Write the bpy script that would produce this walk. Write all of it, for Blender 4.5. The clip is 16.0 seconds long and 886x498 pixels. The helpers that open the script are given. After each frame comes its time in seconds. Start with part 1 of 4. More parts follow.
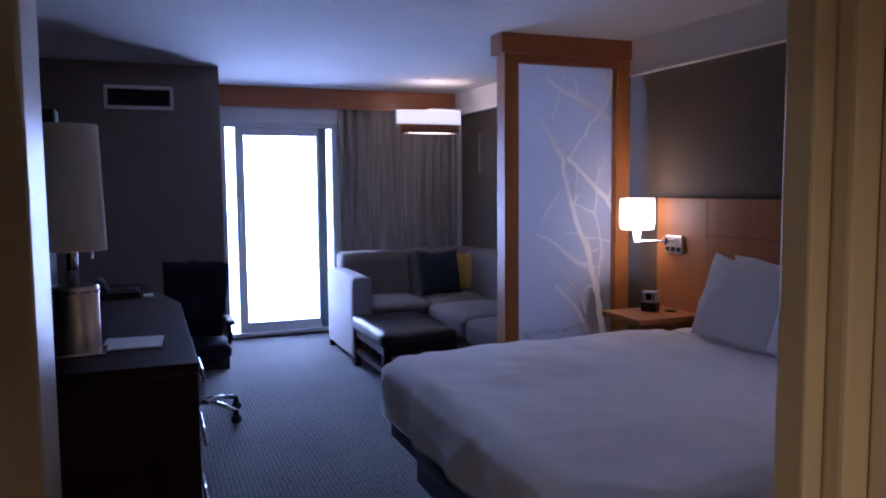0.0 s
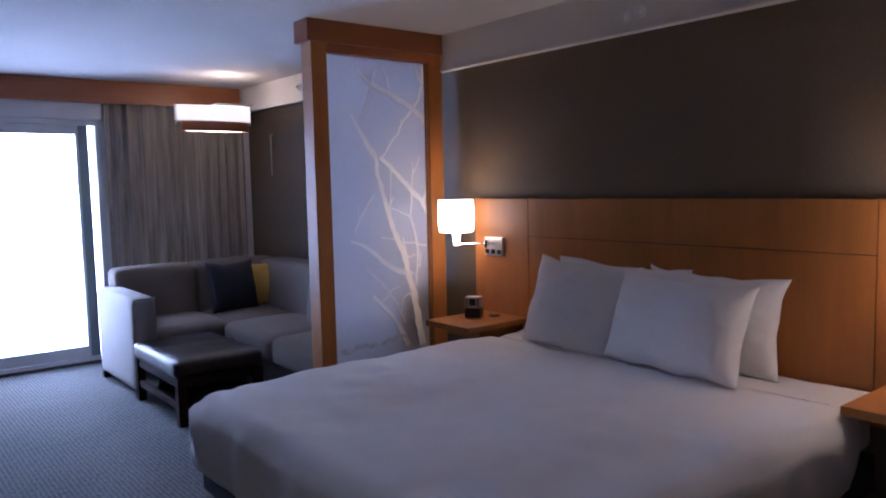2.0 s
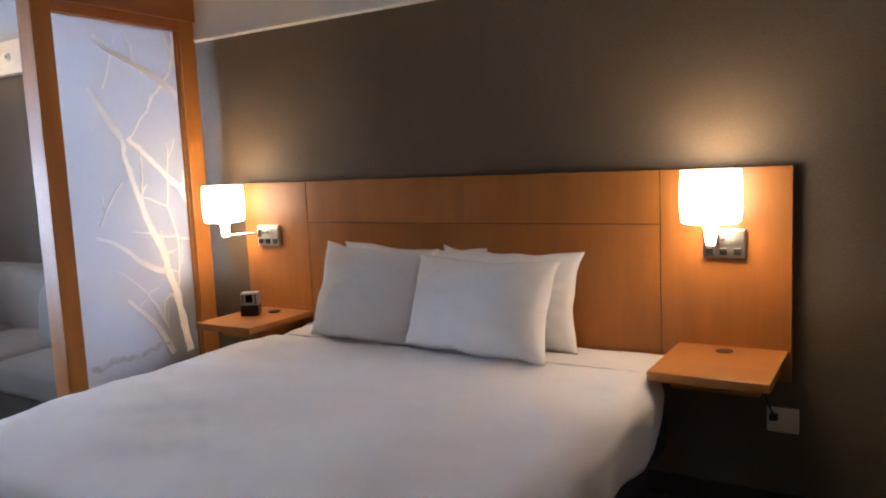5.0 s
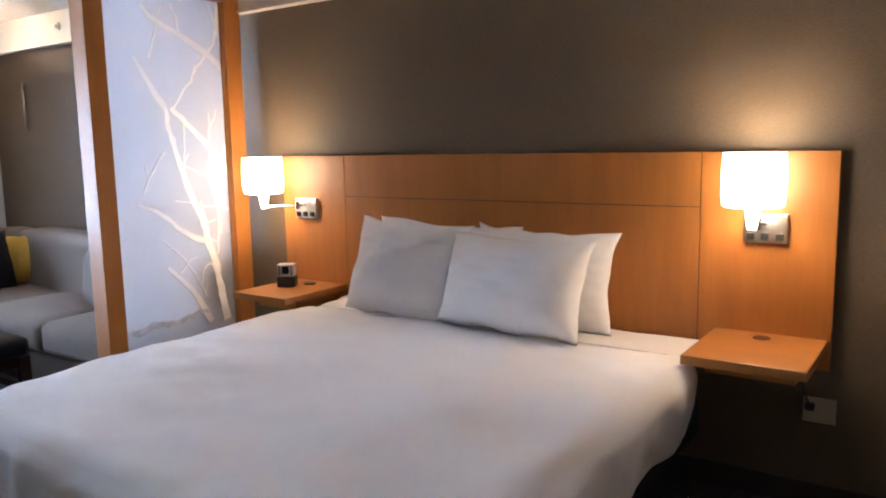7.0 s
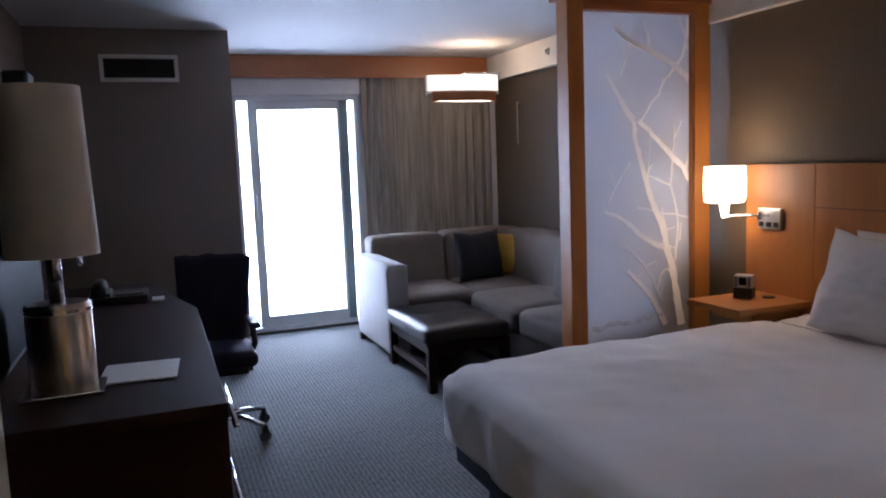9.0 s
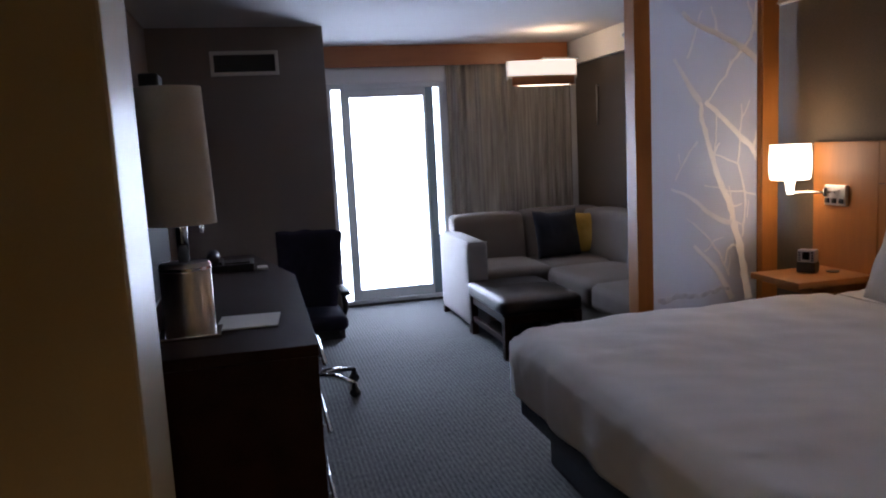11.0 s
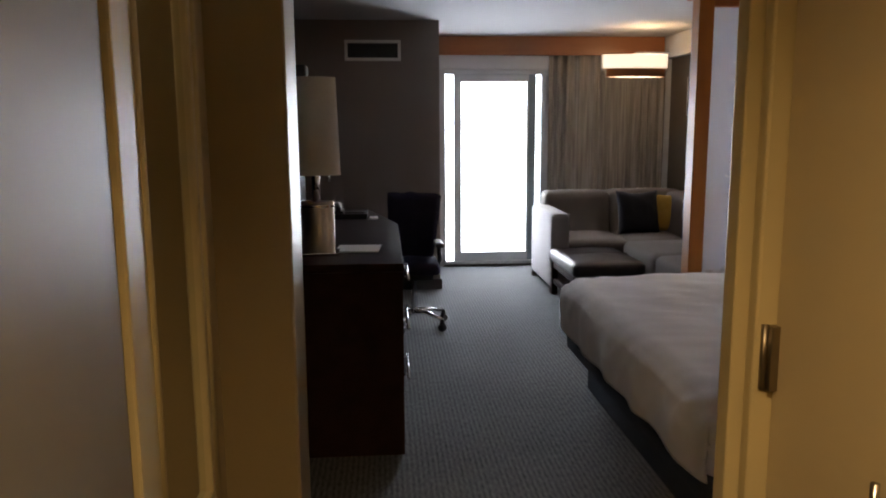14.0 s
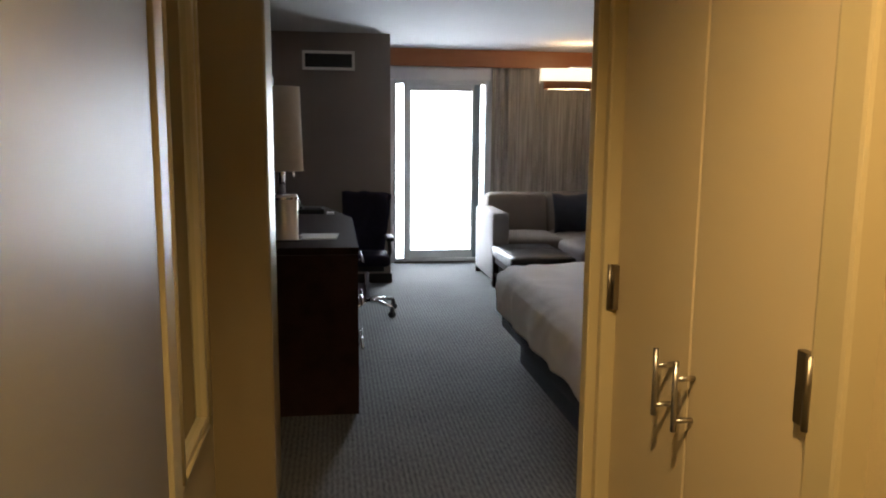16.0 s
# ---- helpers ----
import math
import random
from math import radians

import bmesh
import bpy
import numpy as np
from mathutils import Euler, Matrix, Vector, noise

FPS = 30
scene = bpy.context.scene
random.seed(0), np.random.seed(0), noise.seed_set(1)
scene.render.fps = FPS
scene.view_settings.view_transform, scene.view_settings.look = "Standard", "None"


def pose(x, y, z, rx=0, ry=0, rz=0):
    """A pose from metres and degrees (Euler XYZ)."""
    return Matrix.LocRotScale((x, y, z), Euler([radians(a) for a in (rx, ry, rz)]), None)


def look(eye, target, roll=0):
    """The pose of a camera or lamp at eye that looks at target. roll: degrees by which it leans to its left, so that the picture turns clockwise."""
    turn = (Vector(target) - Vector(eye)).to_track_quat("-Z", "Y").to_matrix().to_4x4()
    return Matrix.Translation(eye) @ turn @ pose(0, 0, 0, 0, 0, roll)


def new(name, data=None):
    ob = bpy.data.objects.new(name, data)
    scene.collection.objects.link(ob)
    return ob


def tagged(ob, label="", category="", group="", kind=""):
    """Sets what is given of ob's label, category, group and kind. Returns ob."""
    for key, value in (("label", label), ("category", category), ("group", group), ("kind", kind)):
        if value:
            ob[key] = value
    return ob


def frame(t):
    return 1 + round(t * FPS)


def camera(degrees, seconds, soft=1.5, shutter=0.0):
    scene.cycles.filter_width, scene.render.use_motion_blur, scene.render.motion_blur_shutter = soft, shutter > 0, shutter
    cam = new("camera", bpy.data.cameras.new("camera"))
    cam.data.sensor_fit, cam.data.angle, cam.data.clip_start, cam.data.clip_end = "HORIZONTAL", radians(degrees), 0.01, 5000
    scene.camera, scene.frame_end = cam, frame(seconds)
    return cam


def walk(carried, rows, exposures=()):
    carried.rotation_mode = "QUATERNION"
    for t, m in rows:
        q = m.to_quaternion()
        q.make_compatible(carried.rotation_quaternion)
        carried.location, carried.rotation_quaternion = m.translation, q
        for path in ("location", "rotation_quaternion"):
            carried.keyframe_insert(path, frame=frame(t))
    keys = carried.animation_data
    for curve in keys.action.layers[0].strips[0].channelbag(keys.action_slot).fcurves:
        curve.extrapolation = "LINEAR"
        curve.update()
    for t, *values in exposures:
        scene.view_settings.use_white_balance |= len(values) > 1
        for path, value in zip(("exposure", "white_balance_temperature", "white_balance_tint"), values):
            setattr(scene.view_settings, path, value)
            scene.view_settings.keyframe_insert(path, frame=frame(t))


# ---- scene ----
cam = camera(61.3, 16.0, soft=2.0)
WINDOW_W, HALL_W, SCONCE_W, PEND_W, SHADE_E, PEND_E = 29.5, 82.0, 3.2, 4.6, 6.4, 1.2
PATH = [
    (0, (0.176, 0.202, 1.403), (0.91, 2.055, 1.233), -0.5),
    (0.5, (0.202, 0.431, 1.419), (1.051, 2.234, 1.247), -0.5),
    (1, (0.18, 0.565, 1.418), (1.126, 2.319, 1.246), -0.8),
    (1.5, (0.157, 0.614, 1.395), (1.254, 2.278, 1.235), -1.1),
    (2, (0.168, 0.667, 1.406), (1.417, 2.219, 1.233), -1.3),
    (2.5, (0.209, 0.711, 1.377), (1.609, 2.13, 1.215), -0.5),
    (3, (0.175, 0.785, 1.428), (1.689, 2.076, 1.223), -0.6),
    (3.5, (0.193, 0.888, 1.424), (1.735, 2.143, 1.208), -1.7),
    (4, (0.264, 0.942, 1.386), (1.835, 2.163, 1.18), -1.6),
    (4.5, (0.242, 1.01, 1.384), (1.933, 2.055, 1.162), -2.7),
    (7, (0.243, 1.006, 1.358), (1.876, 2.127, 1.083), -1.1),
    (7.5, (0.215, 1.034, 1.425), (1.69, 2.346, 1.098), -1.7),
    (8, (0.242, 1.014, 1.429), (1.379, 2.63, 1.122), -2.1),
    (8.5, (0.246, 0.982, 1.396), (1.097, 2.773, 1.142), -2.1),
    (9, (0.19, 0.891, 1.394), (0.897, 2.747, 1.161), -2.2),
    (9.5, (0.166, 0.795, 1.396), (0.784, 2.681, 1.145), -1.5),
    (10, (0.165, 0.739, 1.376), (0.711, 2.645, 1.11), -2.2),
    (12.5, (0.217, 0.075, 1.411), (0.645, 2.011, 1.155), -2.8),
    (13, (0.219, -0.088, 1.398), (0.644, 1.85, 1.148), -1.5),
    (13.5, (0.266, -0.264, 1.386), (0.487, 1.699, 1.076), 0.4),
    (14, (0.243, -0.364, 1.382), (0.395, 1.605, 1.071), -0.3),
    (14.5, (0.173, -0.503, 1.381), (0.352, 1.466, 1.081), -1.9),
    (15, (0.146, -0.607, 1.38), (0.377, 1.358, 1.085), -1.1),
    (15.5, (0.157, -0.737, 1.379), (0.408, 1.227, 1.098), -0.5),
    (16, (0.207, -0.899, 1.364), (0.49, 1.059, 1.072), 0.5),
]
EXPOSURES = [
    (0.0, -0.35, 4500, 36), (1.5, -0.2, 4650, 32), (2.5, 0.07, 5000, 25), (3.0, 0.5, 5200, 22), (3.5, 0.85, 5300, 19), (4.5, 0.9, 5500, 15), (7.0, 1.35, 5500, 14), (8.0, 0.65, 5350, 17), (9.0, 0.15, 5300, 20),
    (10.0, -0.05, 5350, 20), (12.5, -0.4, 5850, 17), (13.0, -0.4, 5700, 15), (13.5, -0.25, 6550, 16), (15.0, 0.2, 6500, 12), (16.0, 0.3, 6400, 11)]
walk(cam, [(t, look(eye, target, roll)) for t, eye, target, roll in PATH], EXPOSURES)

# ---- world and large lights ----
world = bpy.data.worlds.new("sky")
scene.world = world
world.use_nodes = True
wn = world.node_tree.nodes
sky = wn.new("ShaderNodeTexSky")
sky.sky_type, sky.sun_disc = "NISHITA", False
sky.sun_elevation, sky.sun_rotation = radians(35), radians(200)
world.node_tree.links.new(sky.outputs[0], wn["Background"].inputs[0])
wn["Background"].inputs[1].default_value = 0.1


def lamp(name, kind, m, watts, colour, size=0.1, size_y=0.0):
    d = bpy.data.lights.new(name, kind)
    d.energy, d.color = watts, colour
    if kind == "AREA":
        d.shape, d.size, d.size_y = "RECTANGLE", size, size_y or size
    else:
        d.shadow_soft_size = size
    ob = new(name, d)
    ob.matrix_world = m
    return ob


WARM = (1.0, 0.60, 0.27)
lamp("window_daylight", "AREA", pose(1.36, 7.62, 1.1, -90, 0, 0), WINDOW_W, (0.54, 0.72, 1.0), 1.3, 2.1)
hl = lamp("hall_light", "SPOT", pose(0.26, -0.6, 2.272), HALL_W, (1.0, 0.67, 0.31), 0.05)
hl.data.spot_size, hl.data.spot_blend = radians(136), 0.6

# ---- materials ----


def material(name, colour, rough=0.6, metal=0.0, scale=8.0, amount=0.12, fine=0.0, fine_scale=180.0, bump=0.0, bump_scale=60.0,
             stretch=(1, 1, 1), emit=0.0, spec=0.5, rough_var=0.05):
    """A surface with variation at two scales, in metres of the object's own space."""
    m = bpy.data.materials.new(name)
    m.use_nodes = True
    n, l = m.node_tree.nodes, m.node_tree.links
    b = n["Principled BSDF"]
    tc = n.new("ShaderNodeTexCoord")
    mp = n.new("ShaderNodeMapping")
    mp.inputs["Scale"].default_value = stretch
    geo = n.new("ShaderNodeNewGeometry")
    l.new(geo.outputs["Position"], mp.inputs["Vector"])
    big = n.new("ShaderNodeTexNoise")
    big.inputs["Scale"].default_value, big.inputs["Detail"].default_value = scale, 6
    l.new(mp.outputs[0], big.inputs["Vector"])
    small = n.new("ShaderNodeTexNoise")
    small.inputs["Scale"].default_value, small.inputs["Detail"].default_value = fine_scale, 3
    l.new(mp.outputs[0], small.inputs["Vector"])
    ramp = n.new("ShaderNodeMapRange")
    ramp.inputs["From Min"].default_value, ramp.inputs["From Max"].default_value = 0.25, 0.75
    ramp.inputs["To Min"].default_value, ramp.inputs["To Max"].default_value = 1 - amount, 1 + amount
    l.new(big.outputs["Fac"], ramp.inputs["Value"])
    ramp2 = n.new("ShaderNodeMapRange")
    ramp2.inputs["From Min"].default_value, ramp2.inputs["From Max"].default_value = 0.25, 0.75
    ramp2.inputs["To Min"].default_value, ramp2.inputs["To Max"].default_value = 1 - fine, 1 + fine
    l.new(small.outputs["Fac"], ramp2.inputs["Value"])
    mul = n.new("ShaderNodeMath")
    mul.operation = "MULTIPLY"
    l.new(ramp.outputs[0], mul.inputs[0])
    l.new(ramp2.outputs[0], mul.inputs[1])
    mix = n.new("ShaderNodeVectorMath")
    mix.operation = "SCALE"
    mix.inputs[0].default_value = colour
    l.new(mul.outputs[0], mix.inputs["Scale"])
    l.new(mix.outputs[0], b.inputs["Base Color"])
    rr = n.new("ShaderNodeMapRange")
    rr.inputs["To Min"].default_value, rr.inputs["To Max"].default_value = rough - rough_var, rough + rough_var
    l.new(big.outputs["Fac"], rr.inputs["Value"])
    l.new(rr.outputs[0], b.inputs["Roughness"])
    b.inputs["Metallic"].default_value = metal
    b.inputs["Specular IOR Level"].default_value = spec
    if bump:
        bt = n.new("ShaderNodeTexNoise")
        bt.inputs["Scale"].default_value, bt.inputs["Detail"].default_value = bump_scale, 4
        l.new(mp.outputs[0], bt.inputs["Vector"])
        bn = n.new("ShaderNodeBump")
        bn.inputs["Strength"].default_value, bn.inputs["Distance"].default_value = bump, 0.004
        l.new(bt.outputs["Fac"], bn.inputs["Height"])
        l.new(bn.outputs[0], b.inputs["Normal"])
    if emit:
        b.inputs["Emission Color"].default_value = (*colour, 1)
        b.inputs["Emission Strength"].default_value = emit
    return m


CEIL = material("ceiling_paint", (0.54, 0.53, 0.52), 0.85, scale=1.5, amount=0.04, bump=0.25, bump_scale=140)
TAUPE = material("taupe_paint", (0.235, 0.195, 0.168), 0.62, scale=1.2, amount=0.05, fine=0.04, bump=0.2, bump_scale=200)
OLIVE = material("dark_wallcovering", (0.122, 0.091, 0.058), 0.62, scale=2, amount=0.07, fine=0.16, fine_scale=260, stretch=(1, 0.25, 1), bump=0.3, bump_scale=260)
SOFFIT = material("soffit_paint", (0.74, 0.71, 0.65), 0.7, scale=2, amount=0.04, bump=0.15, bump_scale=160)
CREAM = material("hall_cream_paint", (0.48, 0.395, 0.225), 0.46, scale=1.3, amount=0.05, fine=0.03, bump=0.12, bump_scale=220)
# Hall cream for the wall end, its dimness put into the colour.
STUBP = material("dimmed_cream_paint", (0.33, 0.26, 0.14), 0.34, scale=1.3, amount=0.05, fine=0.03, bump=0.1, bump_scale=220)
# Copy of the satin paint; cool sheen and dimmer light put in its colour.
DOORP = material("dimmed_door_paint", (0.235, 0.215, 0.175), 0.40, scale=1.1, amount=0.04, spec=0.4, rough_var=0.02)
SATIN = material("satin_door_paint", (0.60, 0.50, 0.31), 0.42, scale=1.1, amount=0.04, spec=0.27, rough_var=0.02)
TRIM = material("cream_trim_paint", (0.54, 0.46, 0.26), 0.36, scale=2, amount=0.05)
CHERRY = material("cherry_veneer", (0.37, 0.142, 0.024), 0.40, scale=5, amount=0.15, fine=0.05, fine_scale=34, stretch=(2.2, 2.2, 0.22), rough_var=0.07)
CHERRY_H = material("cherry_veneer_horizontal", (0.39, 0.152, 0.026), 0.40, scale=5, amount=0.15, fine=0.05, fine_scale=34, stretch=(2.2, 0.22, 2.2), rough_var=0.07)
CHERRY_X = material("cherry_veneer_crosswise", (0.30, 0.105, 0.03), 0.38, scale=5, amount=0.15, fine=0.05, fine_scale=34, stretch=(0.22, 2.2, 2.2), rough_var=0.07)
SEAM = material("seam_shadow_gap", (0.08, 0.03, 0.012), 0.7)
ESPRESSO = material("espresso_veneer", (0.032, 0.0145, 0.010), 0.5, spec=0.10, scale=5, amount=0.25, fine=0.15, fine_scale=70, stretch=(2.2, 0.25, 2.2))
LINEN = material("white_linen", (0.80, 0.79, 0.79), 0.85, scale=4, amount=0.025, bump=0.25, bump_scale=240)
SHEET = material("white_sheet", (0.78, 0.77, 0.77), 0.8, scale=6, amount=0.03, bump=0.3, bump_scale=35)
BEDBASE = material("navy_box_spring_fabric", (0.035, 0.042, 0.06), 0.9, scale=5, amount=0.15, fine=0.2, bump=0.4, bump_scale=300)
UPHOL = material("taupe_upholstery", (0.160, 0.134, 0.113), 0.78, spec=0.3, scale=5, amount=0.07, fine=0.12, fine_scale=320, bump=0.4, bump_scale=330)
UPHOL_P = material("pale_arm_upholstery", (0.31, 0.295, 0.29), 0.7, scale=5, amount=0.06, fine=0.1, fine_scale=320, bump=0.4, bump_scale=330)
LEATHER = material("dark_brown_leather", (0.016, 0.013, 0.013), 0.38, spec=0.45, scale=9, amount=0.18, fine=0.1, bump=0.35, bump_scale=120, rough_var=0.1)
NAVY = material("navy_cushion_cloth", (0.020, 0.022, 0.032), 0.85, scale=8, amount=0.15, fine=0.15, bump=0.4, bump_scale=280)
MUSTARD = material("mustard_cushion_cloth", (0.42, 0.25, 0.035), 0.85, scale=8, amount=0.12, fine=0.12, bump=0.4, bump_scale=280)
CHAIRCLOTH = material("dark_blue_chair_cloth", (0.024, 0.022, 0.046), 0.85, spec=0.25, scale=8, amount=0.15, fine=0.2, bump=0.4, bump_scale=300)
BLACK = material("black_plastic", (0.012, 0.012, 0.013), 0.4, scale=10, amount=0.15)
SCREEN = material("black_screen_glass", (0.005, 0.005, 0.007), 0.45, spec=0.02, scale=3, amount=0.1, rough_var=0.02)
CHROME = material("chrome", (0.75, 0.75, 0.76), 0.14, 1.0, scale=20, amount=0.03, rough_var=0.04)
BRUSHED = material("brushed_nickel", (0.55, 0.52, 0.48), 0.30, 1.0, scale=6, amount=0.1, fine=0.12, fine_scale=90, stretch=(4, 4, 0.3))
HINGE = material("dull_hinge_nickel", (0.30, 0.26, 0.20), 0.38, 1.0, scale=20, amount=0.15)
VINYL = material("window_frame_grey_vinyl", (0.52, 0.54, 0.57), 0.45, scale=3, amount=0.05)
DARKFRAME = material("screen_edge_blue_grey", (0.16, 0.21, 0.25), 0.45, scale=3, amount=0.1)
WALLGREY = material("window_reveal_paint", (0.60, 0.60, 0.62), 0.7, scale=2, amount=0.05)
SILVER = material("silver_plastic", (0.55, 0.55, 0.56), 0.35, 0.3, scale=20, amount=0.05)
PAPER = material("white_paper", (0.80, 0.80, 0.79), 0.7, scale=12, amount=0.03)
BASEB = material("dark_baseboard", (0.035, 0.028, 0.024), 0.5, scale=6, amount=0.15)
PLATE = material("ivory_plastic", (0.62, 0.57, 0.47), 0.4, scale=10, amount=0.04)
WHITEM = material("white_metal", (0.75, 0.75, 0.74), 0.45, scale=8, amount=0.04)
BRANCH = material("etched_branch_cream", (0.96, 0.94, 0.90), 0.6, scale=12, amount=0.05)
BRANCH_F = material("etched_branch_faint", (0.86, 0.85, 0.84), 0.6, scale=12, amount=0.06)
GREYPRINT = material("etched_ground_grey", (0.60, 0.60, 0.62), 0.6, scale=20, amount=0.3)


def nodes_of(name):
    m = bpy.data.materials.new(name)
    m.use_nodes = True
    return m, m.node_tree.nodes, m.node_tree.links, m.node_tree.nodes["Principled BSDF"]


# carpet: fine ribs along the room, with broken flecks between them
CARPET, n, l, b = nodes_of("ribbed_carpet")
geo = n.new("ShaderNodeNewGeometry")
wav = n.new("ShaderNodeTexWave")
wav.wave_type, wav.bands_direction = "BANDS", "X"
wav.inputs["Scale"].default_value, wav.inputs["Distortion"].default_value = 14.0, 0.5
wav.inputs["Detail"].default_value, wav.inputs["Detail Scale"].default_value = 2.0, 3.0
l.new(geo.outputs["Position"], wav.inputs["Vector"])
mp = n.new("ShaderNodeMapping")
mp.inputs["Scale"].default_value = (90, 28, 1)
l.new(geo.outputs["Position"], mp.inputs["Vector"])
fl = n.new("ShaderNodeTexNoise")
fl.inputs["Scale"].default_value, fl.inputs["Detail"].default_value = 1.0, 3
l.new(mp.outputs[0], fl.inputs["Vector"])
bg = n.new("ShaderNodeTexNoise")
bg.inputs["Scale"].default_value, bg.inputs["Detail"].default_value = 1.8, 5
l.new(geo.outputs["Position"], bg.inputs["Vector"])
add = n.new("ShaderNodeMath")
add.operation = "MULTIPLY_ADD"
l.new(wav.outputs["Fac"], add.inputs[0])
add.inputs[1].default_value = 0.27
l.new(fl.outputs["Fac"], add.inputs[2])
add2 = n.new("ShaderNodeMath")
add2.operation = "MULTIPLY_ADD"
l.new(bg.outputs["Fac"], add2.inputs[0])
add2.inputs[1].default_value = 0.3
l.new(add.outputs[0], add2.inputs[2])
cr = n.new("ShaderNodeValToRGB")
cr.color_ramp.elements[0].position, cr.color_ramp.elements[0].color = 0.45, (0.024, 0.025, 0.028, 1)
cr.color_ramp.elements[1].position, cr.color_ramp.elements[1].color = 1.0, (0.115, 0.119, 0.118, 1)
l.new(add2.outputs[0], cr.inputs[0])
l.new(cr.outputs[0], b.inputs["Base Color"])
b.inputs["Roughness"].default_value = 0.95
bn = n.new("ShaderNodeBump")
bn.inputs["Strength"].default_value, bn.inputs["Distance"].default_value = 0.4, 0.006
l.new(add.outputs[0], bn.inputs["Height"])
l.new(bn.outputs[0], b.inputs["Normal"])

# frosted partition glass: lets daylight glow through
FROST, n, l, b = nodes_of("frosted_glass")
b.inputs["Base Color"].default_value = (0.53, 0.54, 0.57, 1)
b.inputs["Roughness"].default_value = 0.35
tr = n.new("ShaderNodeBsdfTranslucent")
tr.inputs[0].default_value = (0.88, 0.89, 0.94, 1)
nz = n.new("ShaderNodeTexNoise")
nz.inputs["Scale"].default_value, nz.inputs["Detail"].default_value = 2.5, 5
mr = n.new("ShaderNodeMapRange")
mr.inputs["To Min"].default_value, mr.inputs["To Max"].default_value = 0.48, 0.57
l.new(nz.outputs["Fac"], mr.inputs["Value"])
mx = n.new("ShaderNodeMixShader")
l.new(mr.outputs[0], mx.inputs[0])
l.new(b.outputs[0], mx.inputs[1])
l.new(tr.outputs[0], mx.inputs[2])
l.new(mx.outputs[0], n["Material Output"].inputs[0])

# curtain cloth
CURTAIN, n, l, b = nodes_of("grey_curtain_cloth")
geo = n.new("ShaderNodeNewGeometry")
mp = n.new("ShaderNodeMapping")
mp.inputs["Scale"].default_value = (60, 60, 2)
l.new(geo.outputs["Position"], mp.inputs["Vector"])
nz = n.new("ShaderNodeTexNoise")
nz.inputs["Scale"].default_value, nz.inputs["Detail"].default_value = 1.0, 4
l.new(mp.outputs[0], nz.inputs["Vector"])
cr = n.new("ShaderNodeValToRGB")
cr.color_ramp.elements[0].position, cr.color_ramp.elements[0].color = 0.3, (0.19, 0.17, 0.148, 1)
cr.color_ramp.elements[1].position, cr.color_ramp.elements[1].color = 0.7, (0.36, 0.325, 0.285, 1)
l.new(nz.outputs["Fac"], cr.inputs[0])
l.new(cr.outputs[0], b.inputs["Base Color"])
b.inputs["Roughness"].default_value = 0.8
b.inputs["Sheen Weight"].default_value = 0.2

# clear glass and mirror
GLASS, n, l, b = nodes_of("window_glass")
b.inputs["Base Color"].default_value = (0.98, 1, 1, 1)
b.inputs["Roughness"].default_value = 0.0
b.inputs["Transmission Weight"].default_value = 1.0
b.inputs["IOR"].default_value = 1.05
MIRROR, n, l, b = nodes_of("mirror_glass")
b.inputs["Base Color"].default_value = (0.8, 0.83, 0.8, 1)
b.inputs["Metallic"].default_value, b.inputs["Roughness"].default_value = 1.0, 0.03


def glowing(name, colour, strength, base=(0.8, 0.76, 0.68)):
    m, n, l, b = nodes_of(name)
    b.inputs["Base Color"].default_value = (*base, 1)
    b.inputs["Roughness"].default_value = 0.7
    b.inputs["Emission Color"].default_value = (*colour, 1)
    b.inputs["Emission Strength"].default_value = strength
    return m


SHADE_LIT = glowing("lit_sconce_shade", (1.0, 0.76, 0.48), SHADE_E)
PEND_LIT = glowing("lit_pendant_shade", (1.0, 0.80, 0.56), PEND_E)
DIFF_LIT = glowing("lit_pendant_diffuser", (1.0, 0.78, 0.52), PEND_E * 8)
HALL_LIT = glowing("lit_hall_diffuser", (1.0, 0.74, 0.42), 4.0)
SKYGLOW = glowing("overcast_brightness", (0.93, 0.97, 1.0), 14.0)
LAMPSHADE = material("unlit_lamp_shade_cloth", (0.62, 0.58, 0.52), 0.85, scale=6, amount=0.04, fine=0.05, bump=0.3, bump_scale=300)

# ---- mesh helpers ----


def box_bm(x0, x1, y0, y1, z0, z1, bevel=0.0, seg=2):
    bm = bmesh.new()
    bmesh.ops.create_cube(bm, size=1, matrix=Matrix.LocRotScale(((x0 + x1) / 2, (y0 + y1) / 2, (z0 + z1) / 2), None, (x1 - x0, y1 - y0, z1 - z0)))
    if bevel:
        bmesh.ops.bevel(bm, geom=bm.edges[:], offset=bevel, segments=seg, profile=0.6, affect="EDGES")
    return bm


def prism_bm(outline, z0, z1, bevel=0.0):
    bm = bmesh.new()
    f = bm.faces.new([bm.verts.new((x, y, z0)) for x, y in outline])
    up = bmesh.ops.extrude_face_region(bm, geom=[f])
    bmesh.ops.translate(bm, vec=(0, 0, z1 - z0), verts=[v for v in up["geom"] if isinstance(v, bmesh.types.BMVert)])
    bmesh.ops.recalc_face_normals(bm, faces=bm.faces)
    if bevel:
        bmesh.ops.bevel(bm, geom=bm.edges[:], offset=bevel, segments=2, profile=0.6, affect="EDGES")
    return bm


